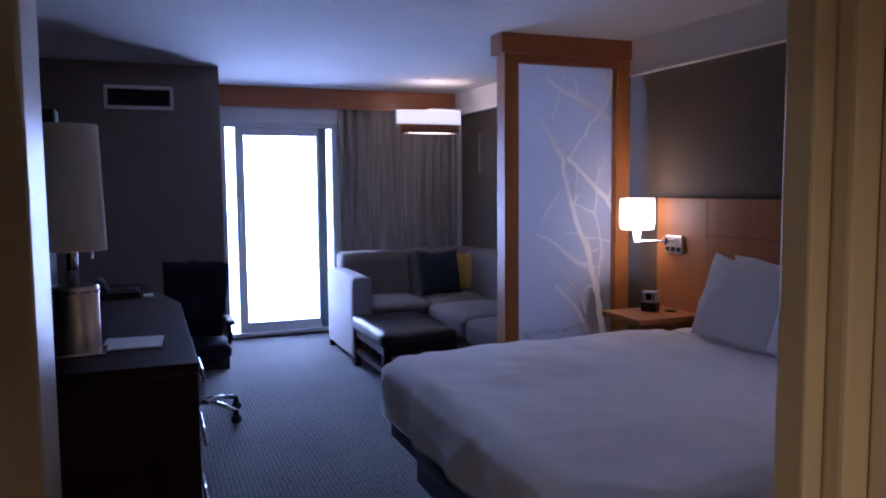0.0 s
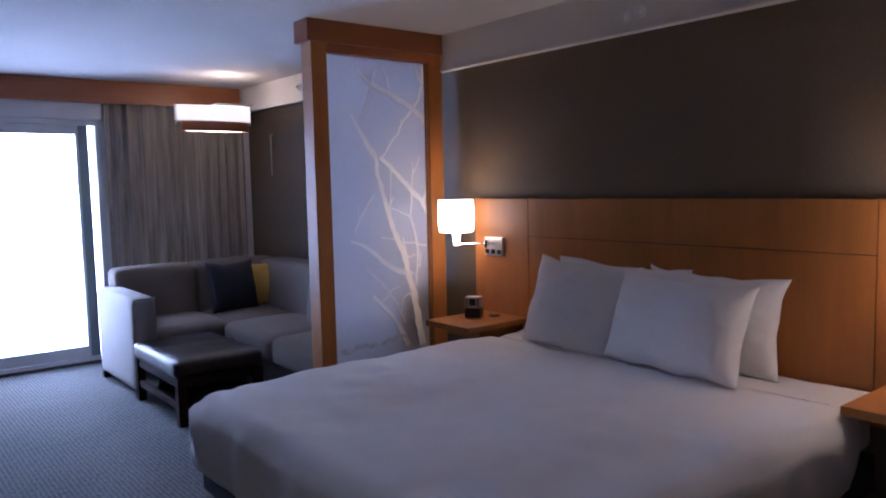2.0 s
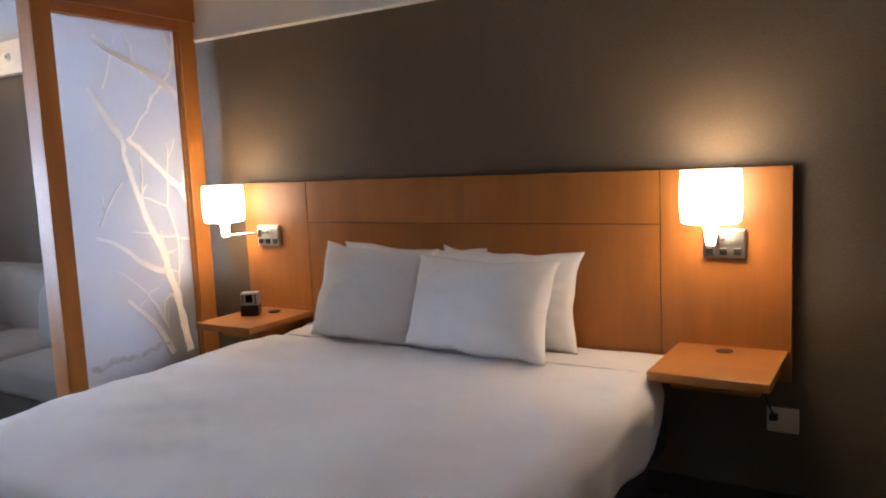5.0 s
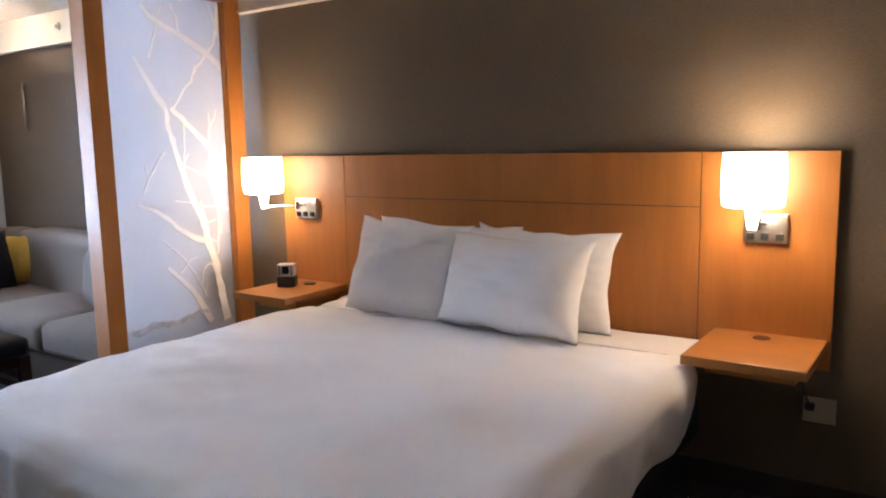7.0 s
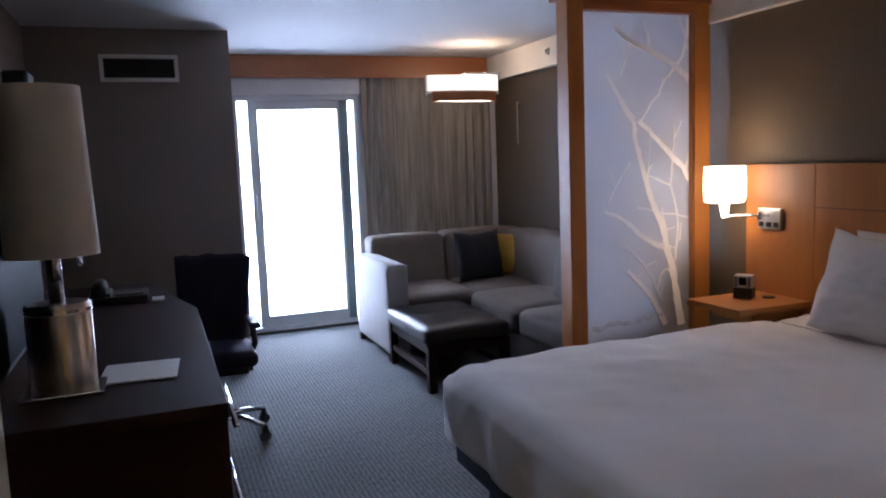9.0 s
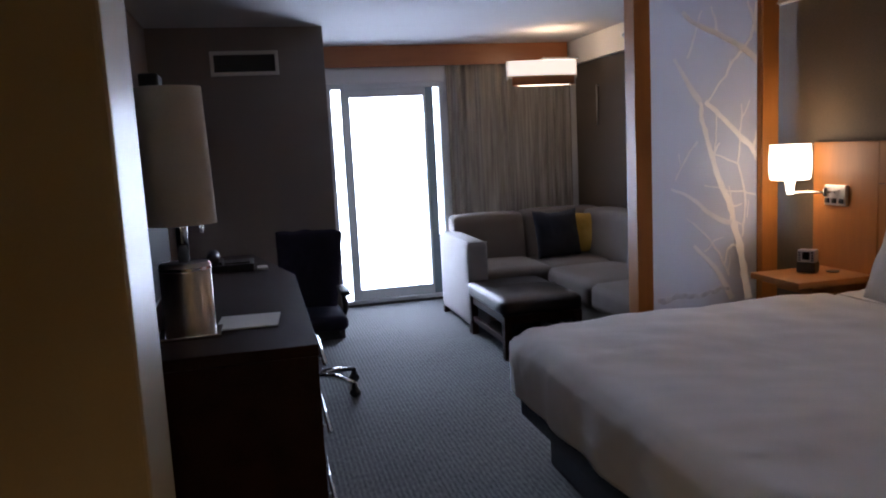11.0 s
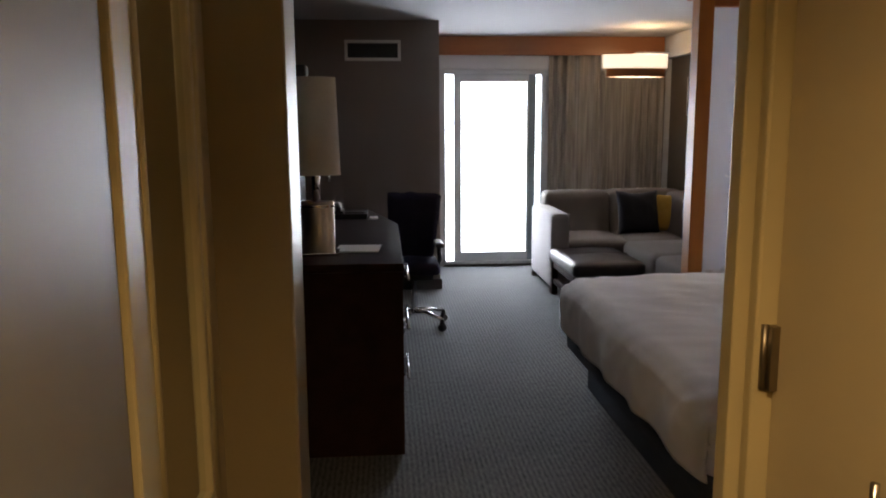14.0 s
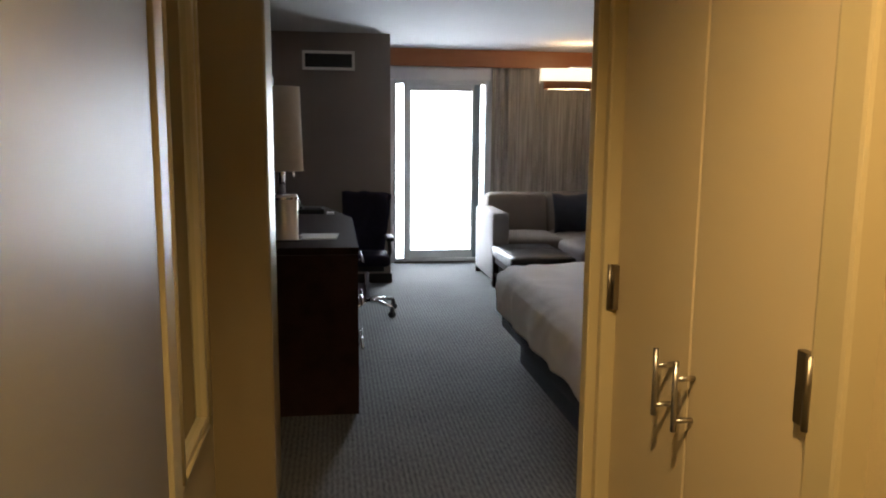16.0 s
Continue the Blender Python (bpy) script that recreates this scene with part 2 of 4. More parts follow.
def lathe_bm(profile, steps=40, squash=1.0, centre=(0, 0)):
    """Turned round z from (radius, height) pairs, closed at the ends where the radius is 0."""
    bm = bmesh.new()
    rings = []
    for r, z in profile:
        rings.append([bm.verts.new((centre[0] + r * math.cos(a), centre[1] + squash * r * math.sin(a), z))
                      for a in [2 * math.pi * k / steps for k in range(steps)]] if r > 1e-6 else [bm.verts.new((centre[0], centre[1], z))])
    for a, c in zip(rings, rings[1:]):
        for k in range(steps):
            q = [a[k % len(a)], a[(k + 1) % len(a)], c[(k + 1) % len(c)], c[k % len(c)]]
            q = list(dict.fromkeys(q))
            if len(q) > 2:
                bm.faces.new(q)
    bmesh.ops.recalc_face_normals(bm, faces=bm.faces)
    return bm


def tube_bm(points, radius, steps=10, flat=None, radius_end=None):
    """A round rod along the points; flat squashes it along one axis."""
    bm = bmesh.new()
    pts = [Vector(p) for p in points]
    rings = []
    for i, p in enumerate(pts):
        d = (pts[min(i + 1, len(pts) - 1)] - pts[max(i - 1, 0)]).normalized()
        s = d.cross(Vector((0, 0, 1)) if abs(d.z) < 0.9 else Vector((0, 1, 0))).normalized()
        u = s.cross(d)
        r = radius if radius_end is None else radius + (radius_end - radius) * i / (len(pts) - 1)
        ring = []
        for k in range(steps):
            a = 2 * math.pi * k / steps
            o = s * math.cos(a) * r + u * math.sin(a) * r
            if flat:
                o = Vector((o.x * flat[0], o.y * flat[1], o.z * flat[2]))
            ring.append(bm.verts.new(p + o))
        rings.append(ring)
    for a, c in zip(rings, rings[1:]):
        for k in range(steps):
            bm.faces.new((a[k], a[(k + 1) % steps], c[(k + 1) % steps], c[k]))
    bm.faces.new(rings[0][::-1])
    bm.faces.new(rings[-1])
    bmesh.ops.recalc_face_normals(bm, faces=bm.faces)
    return bm


def mesh_of(name, bm, mat, smooth=False):
    me = bpy.data.meshes.new(name)
    bm.to_mesh(me)
    bm.free()
    me.materials.append(mat)
    if smooth:
        me.polygons.foreach_set("use_smooth", [True] * len(me.polygons))
        if smooth == "auto":
            me.set_sharp_from_angle(angle=radians(40))
    return me


def part(name, bm, mat, parent=None, label="", smooth=False):
    ob = new(name, mesh_of(name, bm, mat, smooth))
    if parent:
        ob.parent = parent
        ob.matrix_parent_inverse = parent.matrix_basis.inverted()
    if label:
        ob["label"] = label
    return ob


def thing(name, at, label, category, group="", kind=""):
    ob = new(name)
    ob.matrix_basis = Matrix.Translation(at)
    ob.empty_display_size = 0.1
    return tagged(ob, label, category, group, kind)


def setting(name, bm, mat, label, category="", smooth=False):
    return tagged(part(name, bm, mat, None, "", smooth), label, category or name.split("_")[0], "", "structure")


def cushion_bm(w, h, t, puff=2.6, pinch=0.05, seed=0, n=22, crease=0.006, rumple=0.0):
    """A stuffed pillow in the x (width), z (height) plane, thickness along y, with drawn-out corners."""
    bm = bmesh.new()
    rows = {}
    for side in (1, -1):
        for i in range(n + 1):
            for j in range(n + 1):
                if side < 0 and (i in (0, n) or j in (0, n)):
                    rows[side, i, j] = rows[1, i, j]
                    continue
                u, v = 2 * i / n - 1, 2 * j / n - 1
                x = w / 2 * u * (1 - pinch * (1 - v * v) * abs(u) ** 3)
                z = h / 2 * v * (1 - pinch * (1.4 if v > 0 or not rumple else 0.2) * (1 - u * u) * abs(v) ** 3)
                d = max(0.0, (1 - abs(u) ** puff) * (1 - abs(v) ** puff)) ** 0.5
                x += w * 0.016 * noise.noise(Vector((v * 2.5, seed * 3.1, u)))
                z += h * 0.030 * noise.noise(Vector((u * 2.5, seed * 5.3, v)))
                e = noise.noise(Vector((u * 2.2 + seed * 7.1, v * 2.2, side * 3.0 + seed))) * 0.10
                c = noise.noise(Vector((u * 6 + seed, v * 6 + side, seed * 2.0))) * crease
                if rumple:
                    # gathers that fan in from the corners and the lower hem
                    edge = max(abs(u), abs(v))
                    fan = 1 - abs(noise.noise(Vector((math.atan2(v, u) * 5 + seed * 3, edge * 1.2, side + seed))))
                    c += rumple * fan ** 5 * edge ** 3 + 0.5 * rumple * noise.noise(Vector((u * 4 + v * 3 + seed, v * 3 - u * 2, side * 2.0)))
                rows[side, i, j] = bm.verts.new((x, side * (d * t / 2 * (1 + e) + c * d), z))
    for side in (1, -1):
        for i in range(n):
            for j in range(n):
                q = [rows[side, i, j], rows[side, i + 1, j], rows[side, i + 1, j + 1], rows[side, i, j + 1]]
                bm.faces.new(q if side < 0 else q[::-1])
    return bm


def puffy_bm(x0, x1, y0, y1, z0, z1, r=0.04, crown=0.02, n=14, seed=0):
    """An upholstered block: rounded edges and a crowned top."""
    bm = box_bm(x0, x1, y0, y1, z0, z1)
    bmesh.ops.subdivide_edges(bm, edges=bm.edges[:], cuts=n, use_grid_fill=True)
    cx, cy, hx, hy = (x0 + x1) / 2, (y0 + y1) / 2, (x1 - x0) / 2, (y1 - y0) / 2
    cz, hz = (z0 + z1) / 2, (z1 - z0) / 2
    r = min(r, hx * 0.95, hy * 0.95, hz * 0.95)
    for v in bm.verts:
        p = v.co - Vector((cx, cy, cz))
        q = Vector((max(-hx + r, min(hx - r, p.x)), max(-hy + r, min(hy - r, p.y)), max(-hz + r, min(hz - r, p.z))))
        d = p - q
        if d.length > 1e-9:
            p = q + d.normalized() * r
        if p.z > 0:
            p.z += crown * (1 - (p.x / hx) ** 2) * (1 - (p.y / hy) ** 2) + 0.003 * noise.noise(Vector((p.x * 6 + seed, p.y * 6, seed)))
        v.co = p + Vector((cx, cy, cz))
    return bm


# ---- the room's shell ----
H = 2.305
WALLX = 3.18
setting("floor", box_bm(-0.7, 3.5, -3.2, 7.6, -0.12, 0), CARPET, "blue-grey ribbed carpet over the whole floor", "floor")
setting("ceiling", box_bm(-0.7, 3.5, -3.2, 7.6, H, H + 0.12), CEIL, "plain matt white painted ceiling", "ceiling")
setting("wall_east", box_bm(WALLX, WALLX + 0.15, 0.7, 7.6, 0, H), OLIVE, "dark olive-brown fabric wallcovering behind bed and sofa", "wall")
setting("wall_west", box_bm(-0.64, -0.49, 2.0, 6.13, 0, H), TAUPE, "taupe painted wall behind the desk", "wall")
setting("wall_duct", box_bm(-0.64, 0.72, 6.13, 7.45, 0, H), TAUPE, "taupe painted boxed-out wall with an air vent", "wall")
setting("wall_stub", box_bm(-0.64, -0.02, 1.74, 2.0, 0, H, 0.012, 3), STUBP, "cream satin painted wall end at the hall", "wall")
setting("wall_south", box_bm(0.895, WALLX, 0.70, 0.80, 0, H), TAUPE, "plain wall at the foot of the bedroom", "wall")
# window wall in pieces round the opening
wn_ = setting("wall_north", box_bm(1.885, 3.40, 7.25, 7.45, 0, H), WALLGREY, "grey painted window wall", "wall")
part("wall_over_window", box_bm(0.72, 1.885, 7.25, 7.45, 1.985, H), WALLGREY, wn_)
part("wall_beside_window", box_bm(0.72, 0.84, 7.25, 7.45, 0, 1.985), WALLGREY, wn_)
# soffit with a thin bottom lip
so = setting("soffit", box_bm(3.085, WALLX, 0.80, 7.25, 2.10, H), SOFFIT, "white painted soffit along the wall top", "soffit")
part("lip", box_bm(3.078, 3.10, 0.80, 7.25, 2.088, 2.10, 0.003), SOFFIT, so)
# baseboards
bb = setting("baseboard", box_bm(WALLX - 0.014, WALLX, 0.8, 7.25, 0, 0.09, 0.003), BASEB, "dark stained wooden baseboard", "baseboard")
part("baseboard_piece", box_bm(-0.49, 0.734, 6.116, 6.13, 0, 0.09, 0.003), BASEB, bb)
part("baseboard_piece", box_bm(0.72, 0.734, 6.13, 7.25, 0, 0.09, 0.003), BASEB, bb)

# hall
setting("hall_wall_left", box_bm(-0.40, -0.235, -3.2, 1.74, 0, H), CREAM, "cream painted hall wall with a mirror", "wall")
setting("hall_wall_right", box_bm(0.88, 1.05, -3.2, -0.02, 0, H), CREAM, "cream painted hall wall beside the closet", "wall")
setting("hall_wall_end", box_bm(-0.40, 1.05, -3.35, -3.2, 0, H), CREAM, "plain cream wall closing the hall", "wall")
setting("closet_wall", box_bm(0.95, 1.05, -0.02, 0.70, 0, H), CREAM, "plain wall behind the closet doors", "wall")

# flat bathroom door in the hall
d = thing("door_1", (-0.235, 0.4, 0), "flat cream satin bathroom door, closed", "door", kind="structure")
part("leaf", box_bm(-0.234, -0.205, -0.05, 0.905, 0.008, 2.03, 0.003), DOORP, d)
part("shadow_gap", box_bm(-0.234, -0.226, 0.905, 0.925, 0, 2.04), BLACK, d)
part("casing", box_bm(-0.234, -0.196, 0.925, 1.02, 0, 2.10, 0.006), TRIM, d)
part("casing", box_bm(-0.234, -0.196, -0.16, -0.06, 0, 2.10, 0.006), TRIM, d)
part("casing", box_bm(-0.234, -0.196, -0.16, 1.02, 2.04, 2.12, 0.006), TRIM, d)
# framed mirror
d = thing("wall_mirror", (-0.235, 1.29, 0.4), "tall narrow mirror in a cream moulded frame", "mirror")
part("glass", box_bm(-0.234, -0.224, 1.09, 1.47, 0.47, 2.02), MIRROR, d, "mirror glass")
for y0, y1, z0, z1 in ((1.04, 1.10, 0.42, 2.07), (1.465, 1.535, 0.42, 2.07), (1.09, 1.47, 0.42, 0.48), (1.09, 1.47, 2.01, 2.07)):
    fr = part("frame", box_bm(-0.234, -0.206, y0, y1, z0, z1, 0.008, 3), TRIM, d)
    c0 = (y0 + y1) / 2
    if z1 - z0 > 1:
        part("bead", tube_bm([(-0.205, c0, z0 + 0.02), (-0.205, c0, z1 - 0.02)], 0.008), TRIM, fr, smooth=True)
    else:
        part("bead", tube_bm([(-0.205, y0, (z0 + z1) / 2), (-0.205, y1, (z0 + z1) / 2)], 0.008), TRIM, fr, smooth=True)

# closet with two leaves, frame and hinges
d = thing("closet_door", (0.86, 0.38, 0), "pair of flat cream closet doors with bar handles", "closet door", kind="structure")
part("jamb", box_bm(0.795, 0.894, 0.762, 0.802, 0, H, 0.004), TRIM, d)
part("casing", box_bm(0.818, 0.894, 0.735, 0.761, 0, H, 0.006), TRIM, d)
part("casing", box_bm(0.835, 0.89, -0.075, -0.005, 0, H, 0.008), TRIM, d)
part("casing", box_bm(0.875, 0.95, -0.005, 0.735, 2.26, H), TRIM, d)
for y0, y1, hy, gy in ((0.364, 0.733, 0.745, 0.455), (-0.003, 0.358, 0.010, 0.305)):
    leaf = part("leaf", box_bm(0.852, 0.882, y0, y1, 0.01, 2.255, 0.003), SATIN, d)
    hg = part("hinge", box_bm(0.838, 0.8515, hy - 0.028, hy - 0.012 if hy > 0.5 else hy + 0.016, 0.975, 1.08, 0.002), HINGE, leaf, "dull nickel hinge")
    part("hinge_knuckle", tube_bm([(0.834, hy - 0.012 if hy > 0.5 else hy - 0.02, 0.975), (0.834, hy - 0.012 if hy > 0.5 else hy - 0.02, 1.08)], 0.006, 10), HINGE, hg, "dull nickel hinge barrel", True)
    sgn = 0.05 if gy > 0.4 else 0.06
    gy2 = y0 + 0.06 if gy > 0.4 else y1 - 0.02
    part("handle", tube_bm([(0.815, gy2, 0.835), (0.815, gy2, 0.968)], 0.0052, 12), BRUSHED, leaf, "nickel bar handle", True)
    for z in (0.855, 0.935):
        part("handle_post", tube_bm([(0.815, gy2, z), (0.853, gy2, z)], 0.005, 10), BRUSHED, leaf, "nickel post", True)

# hall lamp, above and behind the walk
d = thing("hall_ceiling_lamp", (0.26, -0.6, H), "round recessed downlight on the hall ceiling", "ceiling lamp")
part("rim", lathe_bm([(0.075, H - 0.001), (0.095, H - 0.001), (0.095, H - 0.01), (0.08, H - 0.012), (0.07, H - 0.004)], 36, centre=(0.26, -0.6)), WHITEM, d, smooth="auto")
part("lens", lathe_bm([(0, H - 0.006), (0.07, H - 0.006), (0.07, H - 0.002), (0, H - 0.002)], 30, centre=(0.26, -0.6)), HALL_LIT, d, "glowing lens", "auto")

# ---- window ----
w = thing("window_1", (1.36, 7.3, 0), "grey-framed sliding glass door, bright daylight outside", "sliding door", kind="structure")
Y0, Y1 = 7.27, 7.35
part("window_frame", box_bm(0.84, 0.862, Y0 - 0.03, Y1, 0.0, 1.985, 0.003), VINYL, w)
part("window_frame", box_bm(1.838, 1.885, Y0 - 0.03, Y1, 0.0, 1.985, 0.003), VINYL, w)
part("window_frame", box_bm(0.862, 1.838, Y0 - 0.03, Y1, 1.945, 1.985, 0.003), VINYL, w)
part("window_sill", box_bm(0.862, 1.838, Y0 - 0.04, Y1, 0.0, 0.05, 0.003), VINYL, w)
part("dark_threshold", box_bm(0.84, 1.885, Y0 - 0.065, Y0 - 0.041, 0.0, 0.02, 0.003), BASEB, w)
st = part("sash_stile", box_bm(0.948, 1.026, Y0 - 0.005, Y0 + 0.04, 0.05, 1.945, 0.005), VINYL, w)
part("handle", box_bm(0.975, 1.0, Y0 - 0.035, Y0 - 0.004, 0.98, 1.18, 0.006), VINYL, st, "grey pull handle")
part("sash_stile", box_bm(1.694, 1.715, Y0 - 0.005, Y0 + 0.04, 0.05, 1.945, 0.005), VINYL, w)
part("sash_edge", box_bm(1.716, 1.79, Y0 + 0.0, Y0 + 0.05, 0.05, 1.945, 0.004), DARKFRAME, w, "blue-grey screen edge")
part("sash_rail", box_bm(1.026, 1.694, Y0 - 0.005, Y0 + 0.04, 1.872, 1.945, 0.005), VINYL, w)
part("sash_rail", box_bm(1.026, 1.694, Y0 - 0.005, Y0 + 0.04, 0.05, 0.14, 0.005), VINYL, w)
for x0, x1 in ((0.862, 0.948), (1.026, 1.694), (1.79, 1.838)):
    g = part("pane", box_bm(x0, x1, Y0 + 0.015, Y0 + 0.021, 0.05 if x1 - x0 < 0.2 else 0.14, 1.945 if x1 - x0 < 0.2 else 1.872), GLASS, w)
    g.visible_shadow = False
bd = setting("backdrop", box_bm(-4, 7, 12.0, 12.1, -4, 9), SKYGLOW, "blown-out white overcast daylight outside", "sky")
# roller-blind housing over the door
part("blind_box", box_bm(0.74, 1.887, 7.20, 7.249, 1.99, 2.13, 0.004), WALLGREY, w)

# valance
d = thing("window_valance", (1.9, 7.16, H), "long cherry-wood valance board over window and curtain", "valance")
part("front_board", box_bm(0.722, 3.06, 7.145, 7.17, 2.12, H - 0.002, 0.002), CHERRY_X, d)
part("bottom_edge", box_bm(0.722, 3.06, 7.1705, 7.174, 2.122, 2.14), ESPRESSO, d)

# curtain: folded cloth
d = thing("curtain", (2.52, 7.1, 0), "grey pleated floor-length curtain, drawn aside", "curtain")


def folds_bm(x0, x1, yc, z0, z1, depth, seed, pitch=0.075):
    bm = bmesh.new()
    nx, nz = int((x1 - x0) / 0.008), 16
    g = {}
    for side in (0, 1):
        for i in range(nx + 1):
            for j in range(nz + 1):
                s, zz = i / nx, j / nz
                x = x0 + (x1 - x0) * s
                ph = 2 * math.pi * x / pitch + 4.2 * noise.noise(Vector((x * 5, seed, zz * 0.5))) 
                amp = depth * (0.62 + 0.75 * noise.noise(Vector((x * 6, seed + 5, zz * 0.5)))) * (1.1 - 0.35 * zz)
                y = yc + amp * math.sin(ph) + 0.012 * noise.noise(Vector((x * 3, zz * 2, seed)))
                g[side, i, j] = bm.verts.new((x, y + 0.003 * side, z0 + (z1 - z0) * zz))
    for i in range(nx):
        for j in range(nz):
            bm.faces.new((g[0, i, j], g[0, i + 1, j], g[0, i + 1, j + 1], g[0, i, j + 1]))
            bm.faces.new((g[1, i, j], g[1, i, j + 1], g[1, i + 1, j + 1], g[1, i + 1, j]))
    for i in range(nx):
        for j in (0, nz):
            bm.faces.new((g[0, i, j], g[1, i, j], g[1, i + 1, j], g[0, i + 1, j]))
    for j in range(nz):
        for i in (0, nx):
            bm.faces.new((g[0, i, j], g[0, i, j + 1], g[1, i, j + 1], g[1, i, j]))
    bmesh.ops.recalc_face_normals(bm, faces=bm.faces)
    return bm


part("cloth", folds_bm(1.90, 2.55, 7.207, 0.015, 2.20, 0.032, 1.0, 0.125), CURTAIN, d, smooth=True)
part("cloth", folds_bm(2.53, 3.10, 7.205, 0.015, 2.20, 0.030, 4.0, 0.105), CURTAIN, d, smooth=True)
part("rail", tube_bm([(1.88, 7.205, 2.21), (3.10, 7.205, 2.21)], 0.01), WHITEM, d, smooth=True)

# air vent
d = thing("air_vent", (0.16, 6.12, 2.06), "white wall vent with dark horizontal slats", "vent")
part("backing", box_bm(-0.05, 0.37, 6.124, 6.129, 1.99, 2.125), BLACK, d)
for a in ((-0.075, 0.395, 2.115, 2.14), (-0.075, 0.395, 1.97, 1.995), (-0.075, -0.05, 1.995, 2.115), (0.37, 0.395, 1.995, 2.115)):
    part("frame", box_bm(a[0], a[1], 6.108, 6.129, a[2], a[3], 0.003), SOFFIT, d)
for k in range(8):
    z = 2.002 + k * 0.0145
    sl = part("slat", box_bm(-0.05, 0.37, 6.112, 6.122, z, z + 0.004), BASEB, d)

# ---- partition with frosted glass ----
d = thing("glass_partition", (2.65, 4.36, 0), "cherry-framed partition with frosted branch-etched glass", "partition")
PY0, PY1 = 4.275, 4.385
part("post", box_bm(2.195, 2.29, PY0, PY1, 0, 2.19, 0.003), CHERRY, d)
part("post", box_bm(2.99, 3.093, PY0, PY1, 0, 2.19, 0.003), CHERRY, d)
part("header", box_bm(2.165, 3.135, PY0 - 0.02, PY1 + 0.02, 2.185, H - 0.001, 0.003), CHERRY_X, d)
part("top_rail", box_bm(2.29, 2.99, PY0, PY1, 2.135, 2.185), CHERRY_X, d)
part("bottom_rail", box_bm(2.29, 2.99, PY0, PY1, 0, 0.16, 0.003), CHERRY_X, d)
gl = part("glass_panel", box_bm(2.29, 2.99, 4.32, 4.335, 0.16, 2.135), FROST, d, "frosted white glass")
for a in ((2.29, 2.296, 0.16, 2.135), (2.984, 2.99, 0.16, 2.135)):
    part("bead", box_bm(a[0], a[1], 4.30, 4.318, a[2], a[3]), CHERRY, d)


BRANCHES = []


def branch(points, r0, r1, mat=None, wob=0.008, seed=0.0):
    """A flat etched branch on the glass: tapering, with a wavering line."""
    pts = [Vector((x, z, 0)) for x, z in points]
    fine = []
    for a, c in zip(pts, pts[1:]):
        steps = max(2, int((c - a).length / 0.025))
        for k in range(steps):
            fine.append(a.lerp(c, k / steps))
    fine.append(pts[-1])
    bm = bmesh.new()
    prev = None
    BRANCHES.append(points)
    front = 4.3188 - 0.00012 * len(BRANCHES)
    for i, p in enumerate(fine):
        d0 = (fine[min(i + 1, len(fine) - 1)] - fine[max(i - 1, 0)]).normalized()
        side = Vector((-d0.y, d0.x, 0))
        r = 0.82 * (r0 + (r1 - r0) * i / (len(fine) - 1)) * (1 + 0.45 * noise.noise(Vector((p.x * 40, p.y * 40, seed))))
        p = p + side * wob * noise.noise(Vector((p.x * 22, p.y * 22, 3 + seed)))
        vs = [bm.verts.new((min(2.983, max(2.297, (p + side * s * r).x)), y, (p + side * s * r).y)) for s in (1, -1) for y in (4.3195, front)]
        if prev:
            bm.faces.new((prev[1], vs[1], vs[3], prev[3]))
            bm.faces.new((prev[0], vs[0], vs[1], prev[1]))
            bm.faces.new((prev[2], prev[3], vs[3], vs[2]))
        prev = vs
    bmesh.ops.recalc_face_normals(bm, faces=bm.faces)
    ob = part("etched_branch", bm, mat or BRANCH, gl)
    return ob


branch([(2.93, 0.42), (2.9, 0.6), (2.87, 0.76), (2.83, 0.88), (2.81, 0.98), (2.76, 1.08), (2.72, 1.18), (2.69, 1.27), (2.66, 1.38), (2.63, 1.47), (2.62, 1.57)], 0.03, 0.015)
branch([(2.62, 1.57), (2.56, 1.65), (2.51, 1.73), (2.46, 1.81)], 0.022, 0.012, BRANCH_F)
branch([(2.65, 1.57), (2.76, 1.48), (2.86, 1.38), (2.95, 1.31), (2.99, 1.23)], 0.015, 0.019)
branch([(2.95, 1.29), (2.98, 1.35), (2.98, 1.4)], 0.012, 0.005)
branch([(2.67, 1.57), (2.72, 1.64), (2.78, 1.71), (2.81, 1.77), (2.89, 1.85), (2.94, 1.92), (2.97, 2.02), (2.98, 2.12)], 0.007, 0.012)
branch([(2.79, 1.72), (2.81, 1.8)], 0.006, 0.003)
branch([(2.99, 1.79), (2.91, 1.85), (2.82, 1.9), (2.73, 1.94), (2.65, 1.97), (2.56, 2.01), (2.51, 2.06)], 0.023, 0.014, BRANCH_F)
branch([(2.73, 1.95), (2.71, 2.03), (2.69, 2.09)], 0.011, 0.006, BRANCH_F)
branch([(2.54, 1.81), (2.57, 1.88), (2.6, 1.98), (2.63, 2.07)], 0.009, 0.005, BRANCH_F)
branch([(2.98, 1.95), (2.95, 2.04), (2.92, 2.12)], 0.012, 0.008, BRANCH_F)
branch([(2.86, 1.22), (2.87, 1.29), (2.87, 1.39), (2.89, 1.48), (2.88, 1.55)], 0.007, 0.004)
branch([(2.88, 1.45), (2.92, 1.53), (2.94, 1.57)], 0.006, 0.003)
branch([(2.7, 1.28), (2.77, 1.25), (2.86, 1.21), (2.88, 1.16), (2.9, 1.07), (2.91, 0.98), (2.9, 0.88), (2.89, 0.79)], 0.006, 0.008)
branch([(2.64, 1.1), (2.7, 1.09), (2.76, 1.08), (2.8, 1.06), (2.9, 1.05), (2.98, 1.03)], 0.004, 0.007)
branch([(2.82, 0.99), (2.81, 1.04), (2.8, 1.09)], 0.007, 0.003)
